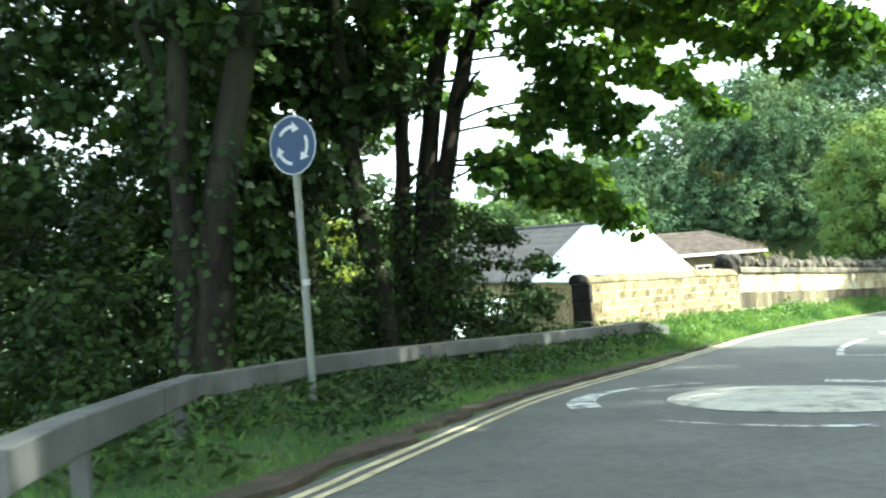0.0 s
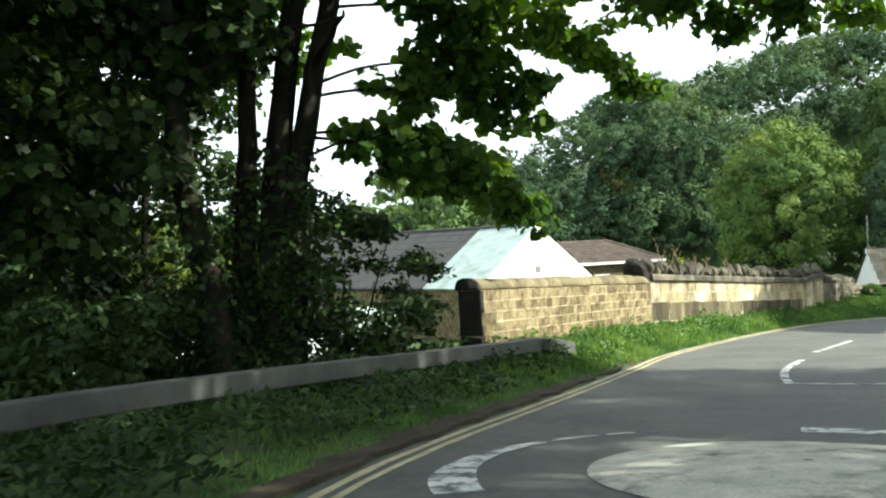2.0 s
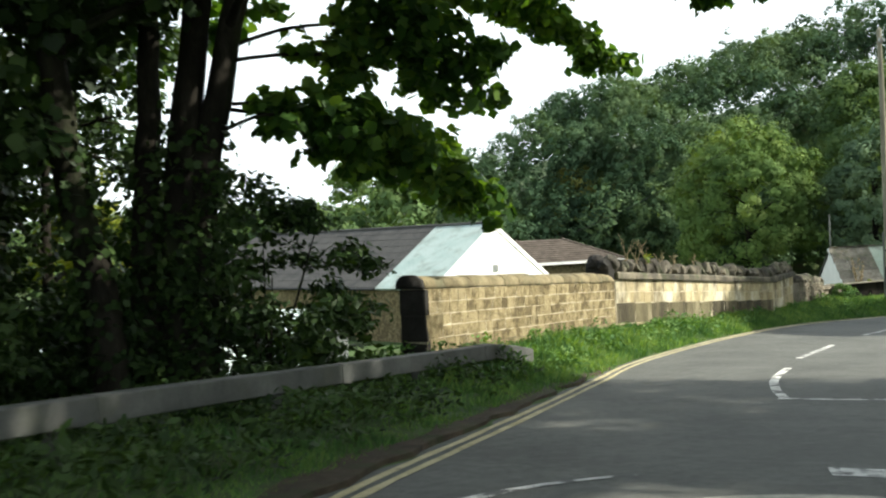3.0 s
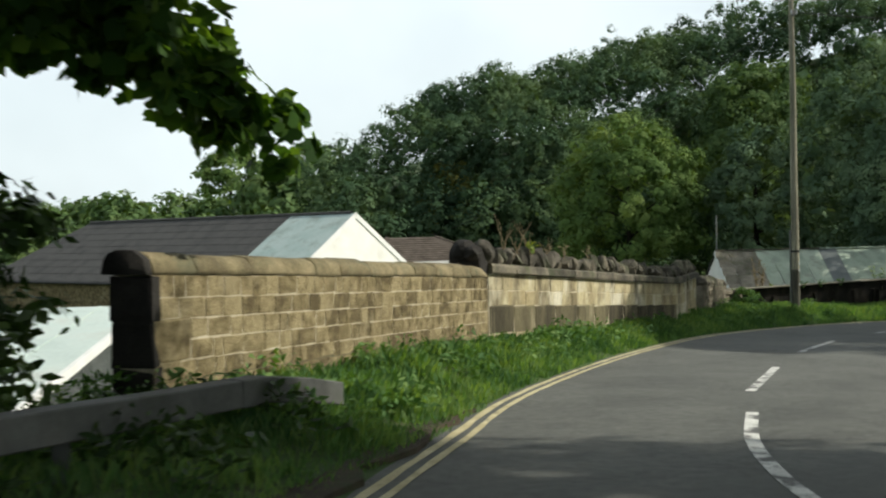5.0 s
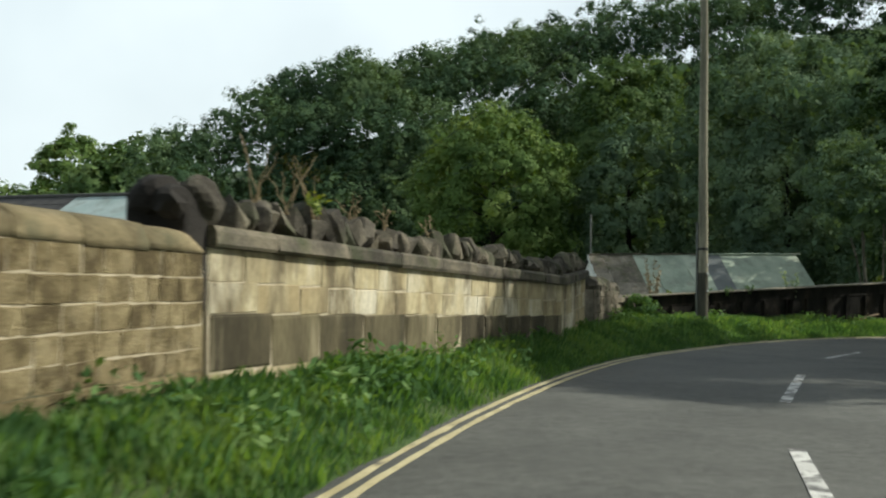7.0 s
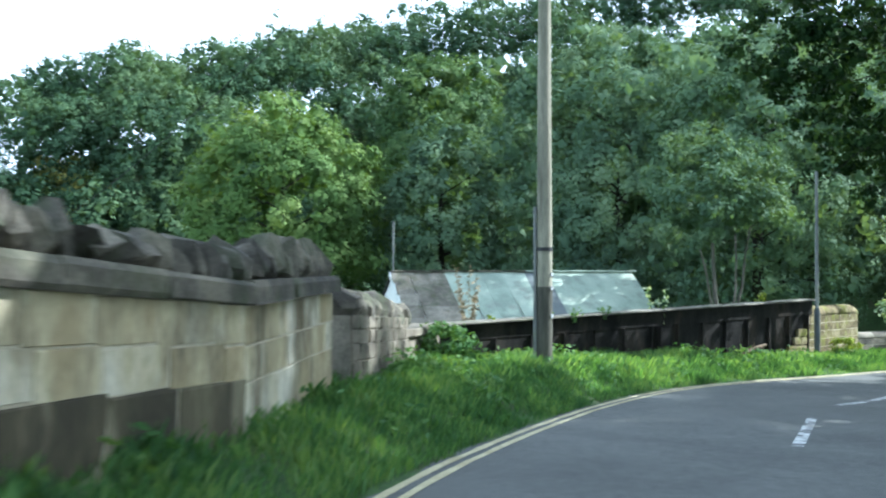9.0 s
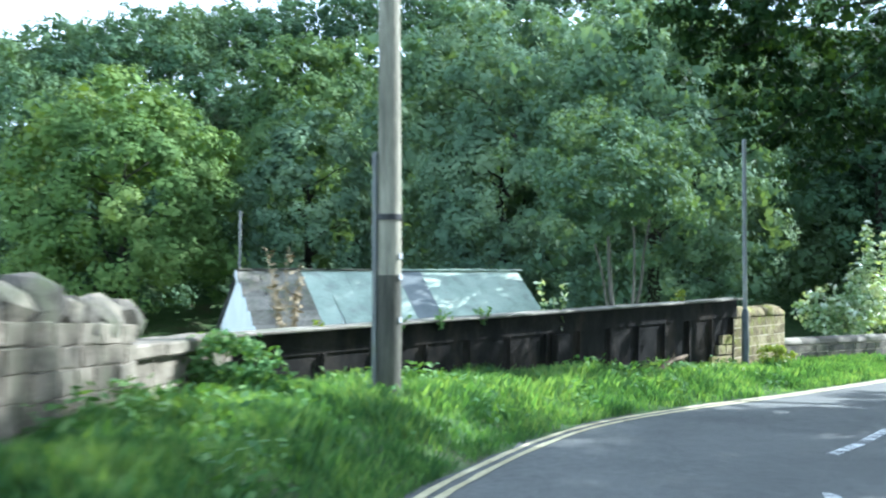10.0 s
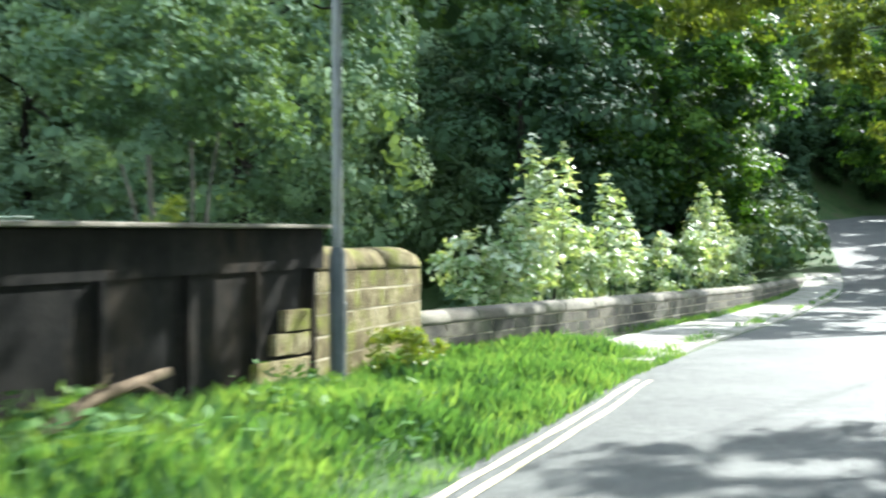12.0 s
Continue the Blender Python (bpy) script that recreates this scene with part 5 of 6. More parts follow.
for k, (x, y, hh, rr, n, leaf, text) in enumerate([
        (61.0, 51.0, 13.5, 4.5, 170, 0.24, "tall dark beech tree beyond the low parapet"),
        (70.0, 50.5, 20, 6.5, 200, 0.32, "tall dark beech tree beyond the low parapet"), (86.0, 52.5, 21, 7.0, 180, 0.38, "tall dark beech tree beside the road"),
        (103.0, 55.0, 18, 7.0, 150, 0.45, "dark beech tree closing the end of the road"), (98.0, 29.0, 17, 7.0, 150, 0.45, "dark beech tree closing the end of the road"),
        (121.0, 58.0, 20, 8.0, 150, 0.55, "dark beech tree closing the end of the road"), (150.0, 46.0, 22, 9.0, 150, 0.65, "dark beech tree closing the end of the road"),
        (124.0, 36.5, 18, 7.0, 150, 0.55, "dark beech tree closing the end of the road"), (112.0, 32.5, 16, 6.0, 130, 0.5, "dark beech tree closing the end of the road"),
        (75.0, 59.0, 20, 7.0, 190, 0.3, "tall dark beech tree in the valley wood"), (88.0, 62.0, 21, 7.5, 180, 0.34, "tall dark beech tree in the valley wood"),
        (68.5, 55.0, 18, 5.0, 170, 0.28, "tall dark beech tree in the valley wood")]):
    tree("beech_tree", x, y, hh, (rr, rr, hh * 0.48), WOODS, 27 + k, n, 56, 1.3, leaf, 0.4, label=text, low=-1, shape="far")
# unseen trees on the near side of the road, added to shade it
for k, (x, y, hh, r) in enumerate([(27.2, 29.2, 12.5, 3.4), (41.0, 30.8, 13.5, 4.0), (35.5, 28.5, 15, 4.2), (33.0, 24.5, 14.5, 4.2), (10.8, 4.6, 18, 4.3), (9.6, -4.5, 17, 4.3), (14.5, 5.6, 24, 7.0), (11.5, -2.5, 21, 7.5), (18.5, 10.6, 16, 3.8), (76, 27, 14, 6), (22.0, 3.5, 25, 6.0)]):
    tree("sycamore_tree", x, y, hh, (r, r, hh * 0.36), SYCAMORE, 40 + k, 140, 44, 1.1, 0.36, 0.32, label="unseen leafy sycamore added opposite the wall for its shade", low=-0.95, group="roadside sycamores", shape="far")
tree("sycamore_tree", 77.0, 36.3, 12.5, (4.6, 4.6, 5.0), SYCAMORE, 49, 190, 80, 0.95, 0.26, 0.3, label="sunlit leafy sycamore on the roadside opposite the parapet", low=-0.9, group="roadside sycamores", crown_at=0.9)
tree("sycamore_tree", 71.5, 48.0, 15.5, (6.2, 4.8, 6.6), SYCAMORE, 48, 260, 90, 1.05, 0.26, 0.35, label="leafy sycamore leaning over the far end of the parapet", low=-1, group="roadside sycamores")

# trees whose boughs reach over the road beyond the bridge
def overhang(x, y, height, mat, seed, lobes, label, leaf=0.15):
    rng = np.random.default_rng(seed)
    z = land1(x, y) - 0.1
    o = np.array([x, y, z])
    t = thing("lime_tree", x, y, z, label=label, category="tree", group="roadside trees")
    zz = np.linspace(0, 1, 8)
    lines = [(np.column_stack([0.3 * np.sin(2 * zz), 0.4 * zz, height * zz - 0.3]), 0.34 * (1 - 0.75 * zz))]
    clouds = []
    for cx, cy, cz, rx, ry, rz, n in lobes:
        c = np.array([cx, cy, cz]) - o
        w = np.linspace(0, 1, 10)[:, None]
        root = np.array([0.1, 0.2, min(height * 0.8, max(2.5, c[2] - 1.0))])
        limb = root * (1 - w) + c * w + np.array([0, 0, 0.9]) * 4 * w * (1 - w) + rng.normal(0, 0.08, (10, 3)) * w
        lines.append((limb, 0.13 * (1 - 0.8 * w[:, 0])))
        for k in range(10):
            p = c + rng.normal(0, 0.45, 3) * (rx, ry, rz)
            lines.append((limb[6] * (1 - w) + p * w + rng.normal(0, 0.05, (10, 3)) * w, 0.03 * (1 - 0.8 * w[:, 0])))
        clouds.append((c, crown_points(rng, (rx, ry, rz), n, 70, 0.42, -1.1)))
    part("trunk", tubes("trunk", lines, BARK, 8, 0.05), None, t, "dark trunk and limbs")
    part("crown", foliage("crown", rng, clouds, leaf, mat, "diamond", 0.6, 0.6, 0.75, 0.6, (), 10, 0.5), None, t, "dense green leaves")
    return t


# first lime has shade in its leaf colour, second has sunlight in it
# second lobe of the first lime is unseen, added to shade the road
overhang(41.5, 33.0, 11, LIME_SHADE, 301, [(36.4, 41.0, 4.5, 4.4, 3.6, 3.3, 260), (42.0, 33.2, 4.0, 2.8, 2.4, 1.8, 80), (38.5, 33.0, 5.0, 2.4, 2.0, 1.6, 50)], "dark lime tree reaching over the road by the bridge")
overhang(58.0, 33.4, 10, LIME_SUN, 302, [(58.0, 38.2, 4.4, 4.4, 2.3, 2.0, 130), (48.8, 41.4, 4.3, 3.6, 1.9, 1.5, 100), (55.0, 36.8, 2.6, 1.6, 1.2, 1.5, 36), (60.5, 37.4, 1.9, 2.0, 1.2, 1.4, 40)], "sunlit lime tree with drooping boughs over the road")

# woods on the hill and far hedges
def woodland(name, spots, seed, mat, label, leaf, per=26, clumps=44, jitter=0.35, inner=8):
    rng = np.random.default_rng(seed)
    clouds = [((x, y, z + hh * 0.55), dome_points(rng, (r, r, hh * 0.5), clumps, per, r * (0.23 if clumps > 60 else 0.27), -0.55)) for (x, y, z, r, hh) in spots]
    return whole(name, foliage(name, rng, clouds, leaf, mat, "far", jitter, 0.2, 0.9, 0.55, (), inner, 0.55), label=label, category="woodland", kind="stuff")


# lane trees reuse the lime leaf with shade in its colour
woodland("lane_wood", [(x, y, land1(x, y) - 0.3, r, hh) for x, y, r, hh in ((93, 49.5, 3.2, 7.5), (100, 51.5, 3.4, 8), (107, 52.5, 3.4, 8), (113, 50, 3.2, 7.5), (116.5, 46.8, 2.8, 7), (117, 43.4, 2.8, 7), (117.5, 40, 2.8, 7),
         (118, 36.5, 2.8, 7), (120.5, 45, 3, 8), (121, 41.5, 3, 8), (121.5, 38, 3, 8), (119.5, 48.5, 3.2, 8))], 79, LIME_SHADE, "dark trees along the climbing lane beyond the bridge", 0.30, per=30, clumps=60)


hr = np.random.default_rng(77)
spots = []
for row in range(8):
    for x in np.arange(17.5 + 2.3 * (row % 2), 152, 4.7):
        xx = x + hr.uniform(-1.2, 1.2)
        yy = float(hill_foot(xx)) + 2.0 + row * 4.1 + hr.uniform(-1.3, 1.3)
        if xx < 31 and yy > 112 or xx > 112 and row >= 3 or xx > 95 and row >= 6 or xx > 62 and row < 1:
            continue
        spots.append((xx, yy, land1(xx, yy), hr.uniform(2.7, 3.9), hr.uniform(6.8, 9.6)))
for xx, yy in ((33, 96), (36.5, 99.5), (31, 103), (35, 105.5), (29.5, 98), (38.5, 94)):
    spots.append((xx, yy, land1(xx, yy), 3.3, 7.6))
woodland("hill_woodland", spots, 78, WOODS, "dense dark green woodland covering the hillside", 0.22, per=30, clumps=88, jitter=0.16, inner=6)
dome_tree("maple_tree", 29.5, 101.0, 7.8, (3.2, 3.0, 4.5), TURNING, 17, 110, 60, 0.8, 0.24, label="maple with yellowing crown at the edge of the hill wood")
spots = []
for x in np.arange(-160, 26, 6):
    for yy in (150, 190):
        xx, y2 = x + hr.uniform(-3, 3), yy + hr.uniform(-12, 12)
        spots.append((xx, y2, land1(xx, y2), hr.uniform(5, 8), hr.uniform(8, 12)))
woodland("far_hedgerow_trees", spots, 79, OAK_DULL, "hazy green trees along the far valley side", 0.9, per=30, clumps=40, inner=6)
spots = []
for x in np.arange(-60, 14, 4.4):
    xx, y2 = x + hr.uniform(-2, 2), 96 + hr.uniform(-8, 8)
    spots.append((xx, y2, land1(xx, y2), hr.uniform(3, 4.2), hr.uniform(5.8, 8.0)))
woodland("valley_trees", spots, 80, OAK_DULL, "mixed green trees behind the valley buildings", 0.5, per=36, clumps=44)

spots = []
for x in np.arange(56, 150, 2.6):
    for side in (2.3, 3.9, 6.5, 10.0, -10.5, -14.0):
        if side < 0 and x < 84 or side == 2.3 and x < 78 or side == 3.9 and x < 74:
            continue
        xx = x + hr.uniform(-1, 1)
        y2 = np.interp(xx, EDGE[17:, 0], EDGE[17:, 1]) + side + hr.uniform(-1, 1)
        spots.append((xx, y2, land1(xx, y2) - 0.6, hr.uniform(1.7, 2.6), hr.uniform(2.5, 4.5)))
for y in np.arange(34, 70, 3.4):
    spots.append((148 + hr.uniform(-1.5, 1.5), y, land1(148, y) - 0.5, hr.uniform(3.2, 4.2), hr.uniform(7, 11)))
# unseen trees right of the road's start, added to block sky light
for x, y, hh in ((11, -7, 12), (15, -12, 13), (18.5, -3, 14), (27, 7, 14), (28, -3, 15), (8.5, -14, 12), (17, 2.5, 13), (21, -9, 14), (10, -1.5, 10), (23, 9.5, 13)):
    spots.append((x, y, land1(x, y) - 0.3, 3.8, hh))
woodland("roadside_undergrowth", spots, 81, WOODS, "dark leafy undergrowth and low trees along the wooded road, with unseen trees added for shade", 0.32, per=24, clumps=20, inner=4)


# sycamores beside the guard rail
def sycamore(x, y, stems, seed, lobes, label, per=40, clump_r=0.5, leaf=0.18, boughs=(), cores=0.6, mat=None, ivy=0, twigs=5):
    """stems: points and girth of each stem; lobes: centre, radii and number of leaf clumps; boughs: drooping limbs from a stem to a point, with leaves along them."""
    rng = np.random.default_rng(seed)
    z = land1(x, y)
    o = np.array([x, y, z])
    t = thing("sycamore_tree", x, y, z, label=label, category="tree", group="sycamores beside the guard rail")
    lines, wraps = [], []
    for pts, r0 in stems:
        P = np.array(pts, float)
        P[0, 2] = min(P[0, 2], land1(P[0, 0], P[0, 1]) - 0.3) if P[0, 2] < 0.5 else P[0, 2]
        P = smooth_line(P, 0.35) - o
        P[1:-1, :2] += rng.normal(0, 0.012, (len(P) - 2, 2))
        u = np.linspace(0, 1, len(P))
        lines.append((P, r0 * (1 - 0.6 * u) * (1 + 0.35 * np.exp(-u * 14))))
        for k in range(twigs):
            q = P[int(len(P) * rng.uniform(0.45, 0.98))]
            a, ln, w = rng.uniform(0, 2 * np.pi), rng.uniform(1.2, 2.6), np.linspace(0, 1, 7)[:, None]
            lines.append((q + np.array([math.cos(a), math.sin(a), rng.uniform(0.1, 0.8)]) * ln * w - np.array([0, 0, 0.25 * ln]) * w ** 2 + rng.normal(0, 0.05, (7, 3)) * w, r0 * 0.28 * (1 - 0.85 * w[:, 0]) + 0.006))
        if ivy:
            h = rng.uniform(0.0, 0.5, ivy) ** 1.4
            c = np.stack([np.interp(h, u, P[:, k]) for k in range(3)], 1)
            e = rng.normal(size=(ivy, 3)) * (1, 1, 0.3)
            e /= np.linalg.norm(e, axis=1)[:, None]
            wraps.append(leaf_cards(rng, c + e * (r0 * 1.15 + rng.exponential(0.07, ivy))[:, None], e + (0, 0, 0.4), 0.11, "lobed", 0.5, 0.5))
    clouds = [((cx - x, cy - y, cz - z), crown_points(rng, (rx, ry, rz), n, per, clump_r, -1.1)) for (cx, cy, cz, rx, ry, rz, n) in lobes]
    for (a, b, sag, n, wide) in boughs:
        w = np.linspace(0, 1, 12)[:, None]
        a, b = np.array(a) - o, np.array(b) - o
        limb = a * (1 - w) + b * w + np.array([0, 0, sag]) * 4 * w * (1 - w) + rng.normal(0, 0.04, (12, 3)) * w
        lines.append((limb, 0.032 * (1 - 0.8 * w[:, 0])))
        for k in range(n):
            u = rng.uniform(0.38, 1.0)
            c = np.array([np.interp(u, w[:, 0], limb[:, i]) for i in range(3)]) + rng.normal(0, wide, 3) * (1, 1, 0.8)
            clouds.append((c, crown_points(rng, (0.24, 0.24, 0.16), 3, 10, 0.24, -1.1)))
    part("trunk", tubes("trunk", lines, BARK, 10, 0.06), None, t, "dark lichened trunk and limbs")
    part("crown", foliage("crown", rng, clouds, leaf, mat or SYCAMORE, "lobed", 0.7, 0.6, 0.7, cores), None, t, "lobed green leaves")
    if wraps:
        v, f = merge(wraps)
        part("ivy", mesh_of("ivy", v, f, IVY_AND_SHADE), None, t, "dark ivy round the stems")
    return t


# first three crowns wear the dark bramble leaf, shade put into their colour
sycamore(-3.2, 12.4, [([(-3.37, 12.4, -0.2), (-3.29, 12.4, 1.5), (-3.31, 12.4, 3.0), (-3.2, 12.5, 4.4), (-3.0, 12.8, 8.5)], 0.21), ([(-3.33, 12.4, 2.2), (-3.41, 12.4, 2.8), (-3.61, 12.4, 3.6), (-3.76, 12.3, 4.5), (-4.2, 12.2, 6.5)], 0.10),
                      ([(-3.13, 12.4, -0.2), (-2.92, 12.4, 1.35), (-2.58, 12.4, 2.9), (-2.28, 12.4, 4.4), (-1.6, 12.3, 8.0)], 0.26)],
         # lobes above z 7.5 are unseen canopy, added to darken verge and road
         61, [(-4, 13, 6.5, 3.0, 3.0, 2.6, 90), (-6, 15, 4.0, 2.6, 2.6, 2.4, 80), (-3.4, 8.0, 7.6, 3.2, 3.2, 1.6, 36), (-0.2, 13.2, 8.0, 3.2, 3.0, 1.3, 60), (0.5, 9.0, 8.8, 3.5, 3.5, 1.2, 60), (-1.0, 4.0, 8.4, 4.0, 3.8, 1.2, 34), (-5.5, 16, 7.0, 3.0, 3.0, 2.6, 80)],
         "dark twin-stemmed sycamore behind the guard rail", mat=IVY_AND_SHADE, ivy=260)
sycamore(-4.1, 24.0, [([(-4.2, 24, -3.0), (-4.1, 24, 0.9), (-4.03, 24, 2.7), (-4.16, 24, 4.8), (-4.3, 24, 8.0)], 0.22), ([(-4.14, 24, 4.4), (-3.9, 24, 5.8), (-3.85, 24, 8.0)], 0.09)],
         69, [(-4.4, 24, 7.5, 2.2, 2.2, 2.0, 60)], "slim dark sycamore stem in the bank wood", mat=IVY_AND_SHADE)
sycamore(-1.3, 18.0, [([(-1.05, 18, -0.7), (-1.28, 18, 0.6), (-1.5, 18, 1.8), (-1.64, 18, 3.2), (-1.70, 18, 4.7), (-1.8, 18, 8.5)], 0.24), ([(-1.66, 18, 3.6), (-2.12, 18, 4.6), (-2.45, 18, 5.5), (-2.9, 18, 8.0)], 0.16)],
         63, [(-2, 18.6, 7.0, 3.2, 2.6, 2.0, 90), (-4, 20, 3.6, 2.4, 2.4, 2.0, 70), (-3.5, 17.5, 2.2, 1.8, 1.6, 1.4, 60), (-1.6, 18.2, 4.0, 1.3, 1.0, 0.9, 24), (-2.0, 18.6, 5.6, 1.3, 0.9, 1.2, 40), (-2.9, 17.6, 4.6, 1.0, 0.8, 1.1, 30)], "leaning dark sycamore behind the guard rail", mat=IVY_AND_SHADE, ivy=700)
sycamore(-0.45, 19.1, [([(-0.95, 19.1, -0.9), (-0.81, 19.1, 0.6), (-0.70, 19.1, 2.4), (-0.64, 19.1, 4.0), (-0.5, 19.1, 5.9), (-0.3, 19.1, 9.0)], 0.21), ([(-0.5, 19.1, -1.0), (-0.33, 19.1, 1.2), (-0.18, 19.1, 2.7), (0.04, 19.1, 4.2), (0.4, 19.1, 5.8), (1.0, 19.2, 9.5)], 0.27),
                       ([(-0.2, 19.05, -1.0), (-0.05, 19.05, 1.1), (0.15, 19.05, 2.4), (0.5, 19.05, 4.0), (0.97, 19.1, 5.6), (1.9, 19.2, 9.0)], 0.24)],
         64, [(1.0, 18.6, 5.9, 2.6, 2.2, 1.3, 70), (3.6, 19.6, 4.8, 1.8, 1.6, 0.8, 34), (6.0, 20.4, 5.2, 1.7, 1.6, 0.8, 30), (5.5, 16.5, 5.6, 2.4, 2.2, 0.9, 50), (-0.6, 21, 5, 2.2, 2.0, 1.8, 40), (-2.2, 22.5, 5.6, 2.4, 1.8, 2.2, 60), (-4.6, 21.5, 6.0, 2.4, 1.8, 2.2, 60)],
         "large forked sycamore overhanging the road", cores=0.0, ivy=900,
         boughs=[((0.1, 19.1, 2.6), (3.95, 20.4, 1.2), 0.3, 48, 0.24), ((0.1, 19.1, 2.6), (3.4, 20.6, 1.7), 0.4, 40, 0.32), ((0.3, 19.1, 3.2), (4.1, 20.5, 2.75), 0.35, 32, 0.2), ((0.4, 19.1, 3.4), (4.2, 20.1, 3.2), 0.5, 30, 0.16), ((0.6, 19.1, 4.6), (6.7, 22.0, 3.5), 0.6, 44, 0.16), ((0.6, 19.1, 5.0), (7.3, 18.7, 3.9), 0.7, 40, 0.16),
                 ((0.1, 19.1, 2.2), (2.2, 19.0, 2.2), 0.3, 14, 0.14), ((0.8, 19.1, 5.6), (7.7, 17.0, 3.7), 0.9, 46, 0.2), ((0.8, 19.1, 5.6), (8.6, 17.7, 3.9), 1.0, 44, 0.2), ((0.8, 19.1, 5.6), (6.6, 15.6, 4.2), 0.9, 40, 0.2), ((0.6, 19.1, 4.8), (3.6, 20.3, 3.9), 0.4, 16, 0.2)])
# bank ashes wear the dark leaf as well, to paint the wood's shade
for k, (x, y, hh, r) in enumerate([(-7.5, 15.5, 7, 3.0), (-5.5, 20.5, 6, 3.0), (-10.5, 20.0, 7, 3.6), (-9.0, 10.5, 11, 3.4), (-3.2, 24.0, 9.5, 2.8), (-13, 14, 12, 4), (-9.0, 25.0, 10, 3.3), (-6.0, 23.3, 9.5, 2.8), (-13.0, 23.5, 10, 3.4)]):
    tree("ash_tree", x, y, hh + 2, (r, r, hh * 0.52), IVY_AND_SHADE, 140 + k, 170 if y > 19.5 else 120, 70, 0.8, leaf=0.15, trunk_r=0.2, dense=0.9, label="dark leafy ash tree in the shady bank wood", low=-1, group="bank wood", cores=0.55 if y > 19.5 else 0.0, z=land1(x, y) - 0.2)


def shrub(name, x, y, radii, mat, seed, clumps, per, clump_r, leaf, label, zc=None, shape="blade", stems=7, category="shrub", squash=0.75, spires=0):
    rng = np.random.default_rng(seed)
    z = land1(x, y)
    t = thing(name, x, y, z, label=label, category=category)
    lines = []
    for i in range(stems):
        a = rng.uniform(0, 2 * np.pi)
        w = np.linspace(0, 1, 6)[:, None]
        tip = np.array([math.cos(a) * radii[0] * rng.uniform(0.2, 0.7), math.sin(a) * radii[1] * rng.uniform(0.2, 0.7), (zc or radii[2]) + radii[2] * rng.uniform(0, 0.7)])
        lines.append((tip * w + np.array([0, 0, -0.15]), 0.03 * (1 - 0.7 * w[:, 0])))
    for ln in lines:
        part("stem", tubes("stem", [ln], BARK, 6), None, t)
    extra = []
    for i in range(spires):
        c = (rng.uniform(-0.8, 0.8) * radii[0], rng.uniform(-0.6, 0.6) * radii[1], (zc or radii[2]) + radii[2] * 0.8)
        top = rng.uniform(0.4, 0.8)
        u = np.repeat(np.linspace(0, 1, 9), 9)
        a = rng.uniform(0, 2 * np.pi, len(u))
        P = np.stack([c[0] + np.cos(a) * 0.2 * (1.15 - u), c[1] + np.sin(a) * 0.2 * (1.15 - u), c[2] - 0.3 + u * (top + 0.3)], 1)
        extra.append(leaf_cards(rng, P, np.stack([np.cos(a) * 0.5, np.sin(a) * 0.5, np.ones(len(u))], 1), leaf * 1.1, "blade", 0.35))
    cloud_pts = crown_points(rng, radii, clumps, per, clump_r, -1.1, squash)
    part("leaves", foliage("leaves", rng, [((0, 0, zc or radii[2]), cloud_pts)], leaf, mat, shape, 0.7, 0.3, 0.7, 0.5, extra), None, t)
    return t


shrub("elder_bush", 0.7, 19.2, (1.55, 1.3, 1.4), IVY_AND_SHADE, 71, 100, 60, 0.36, 0.14, "dense dark green bush beside the sandstone parapet", zc=1.45)
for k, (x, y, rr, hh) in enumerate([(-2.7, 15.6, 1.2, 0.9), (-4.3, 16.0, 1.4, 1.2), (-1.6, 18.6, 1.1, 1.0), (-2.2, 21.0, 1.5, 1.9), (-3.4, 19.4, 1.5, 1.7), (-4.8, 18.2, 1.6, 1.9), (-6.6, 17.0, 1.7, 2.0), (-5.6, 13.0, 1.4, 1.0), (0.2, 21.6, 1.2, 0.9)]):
    shrub("bramble_bush", x, y, (rr, rr, hh), IVY_AND_SHADE, 170 + k, 70, 50, 0.36, 0.13, "dark bramble bush in the shade behind the guard rail", zc=hh * 0.9, stems=4)

shrub("hazel_bush", -3.2, 27.0, (1.2, 1.1, 1.7), YELLOW_LEAF, 178, 60, 50, 0.34, 0.15, "sunlit yellow-green hazel bush below the bank", zc=land1(-3.2, 27.0) * -1 + 0.5, stems=4)


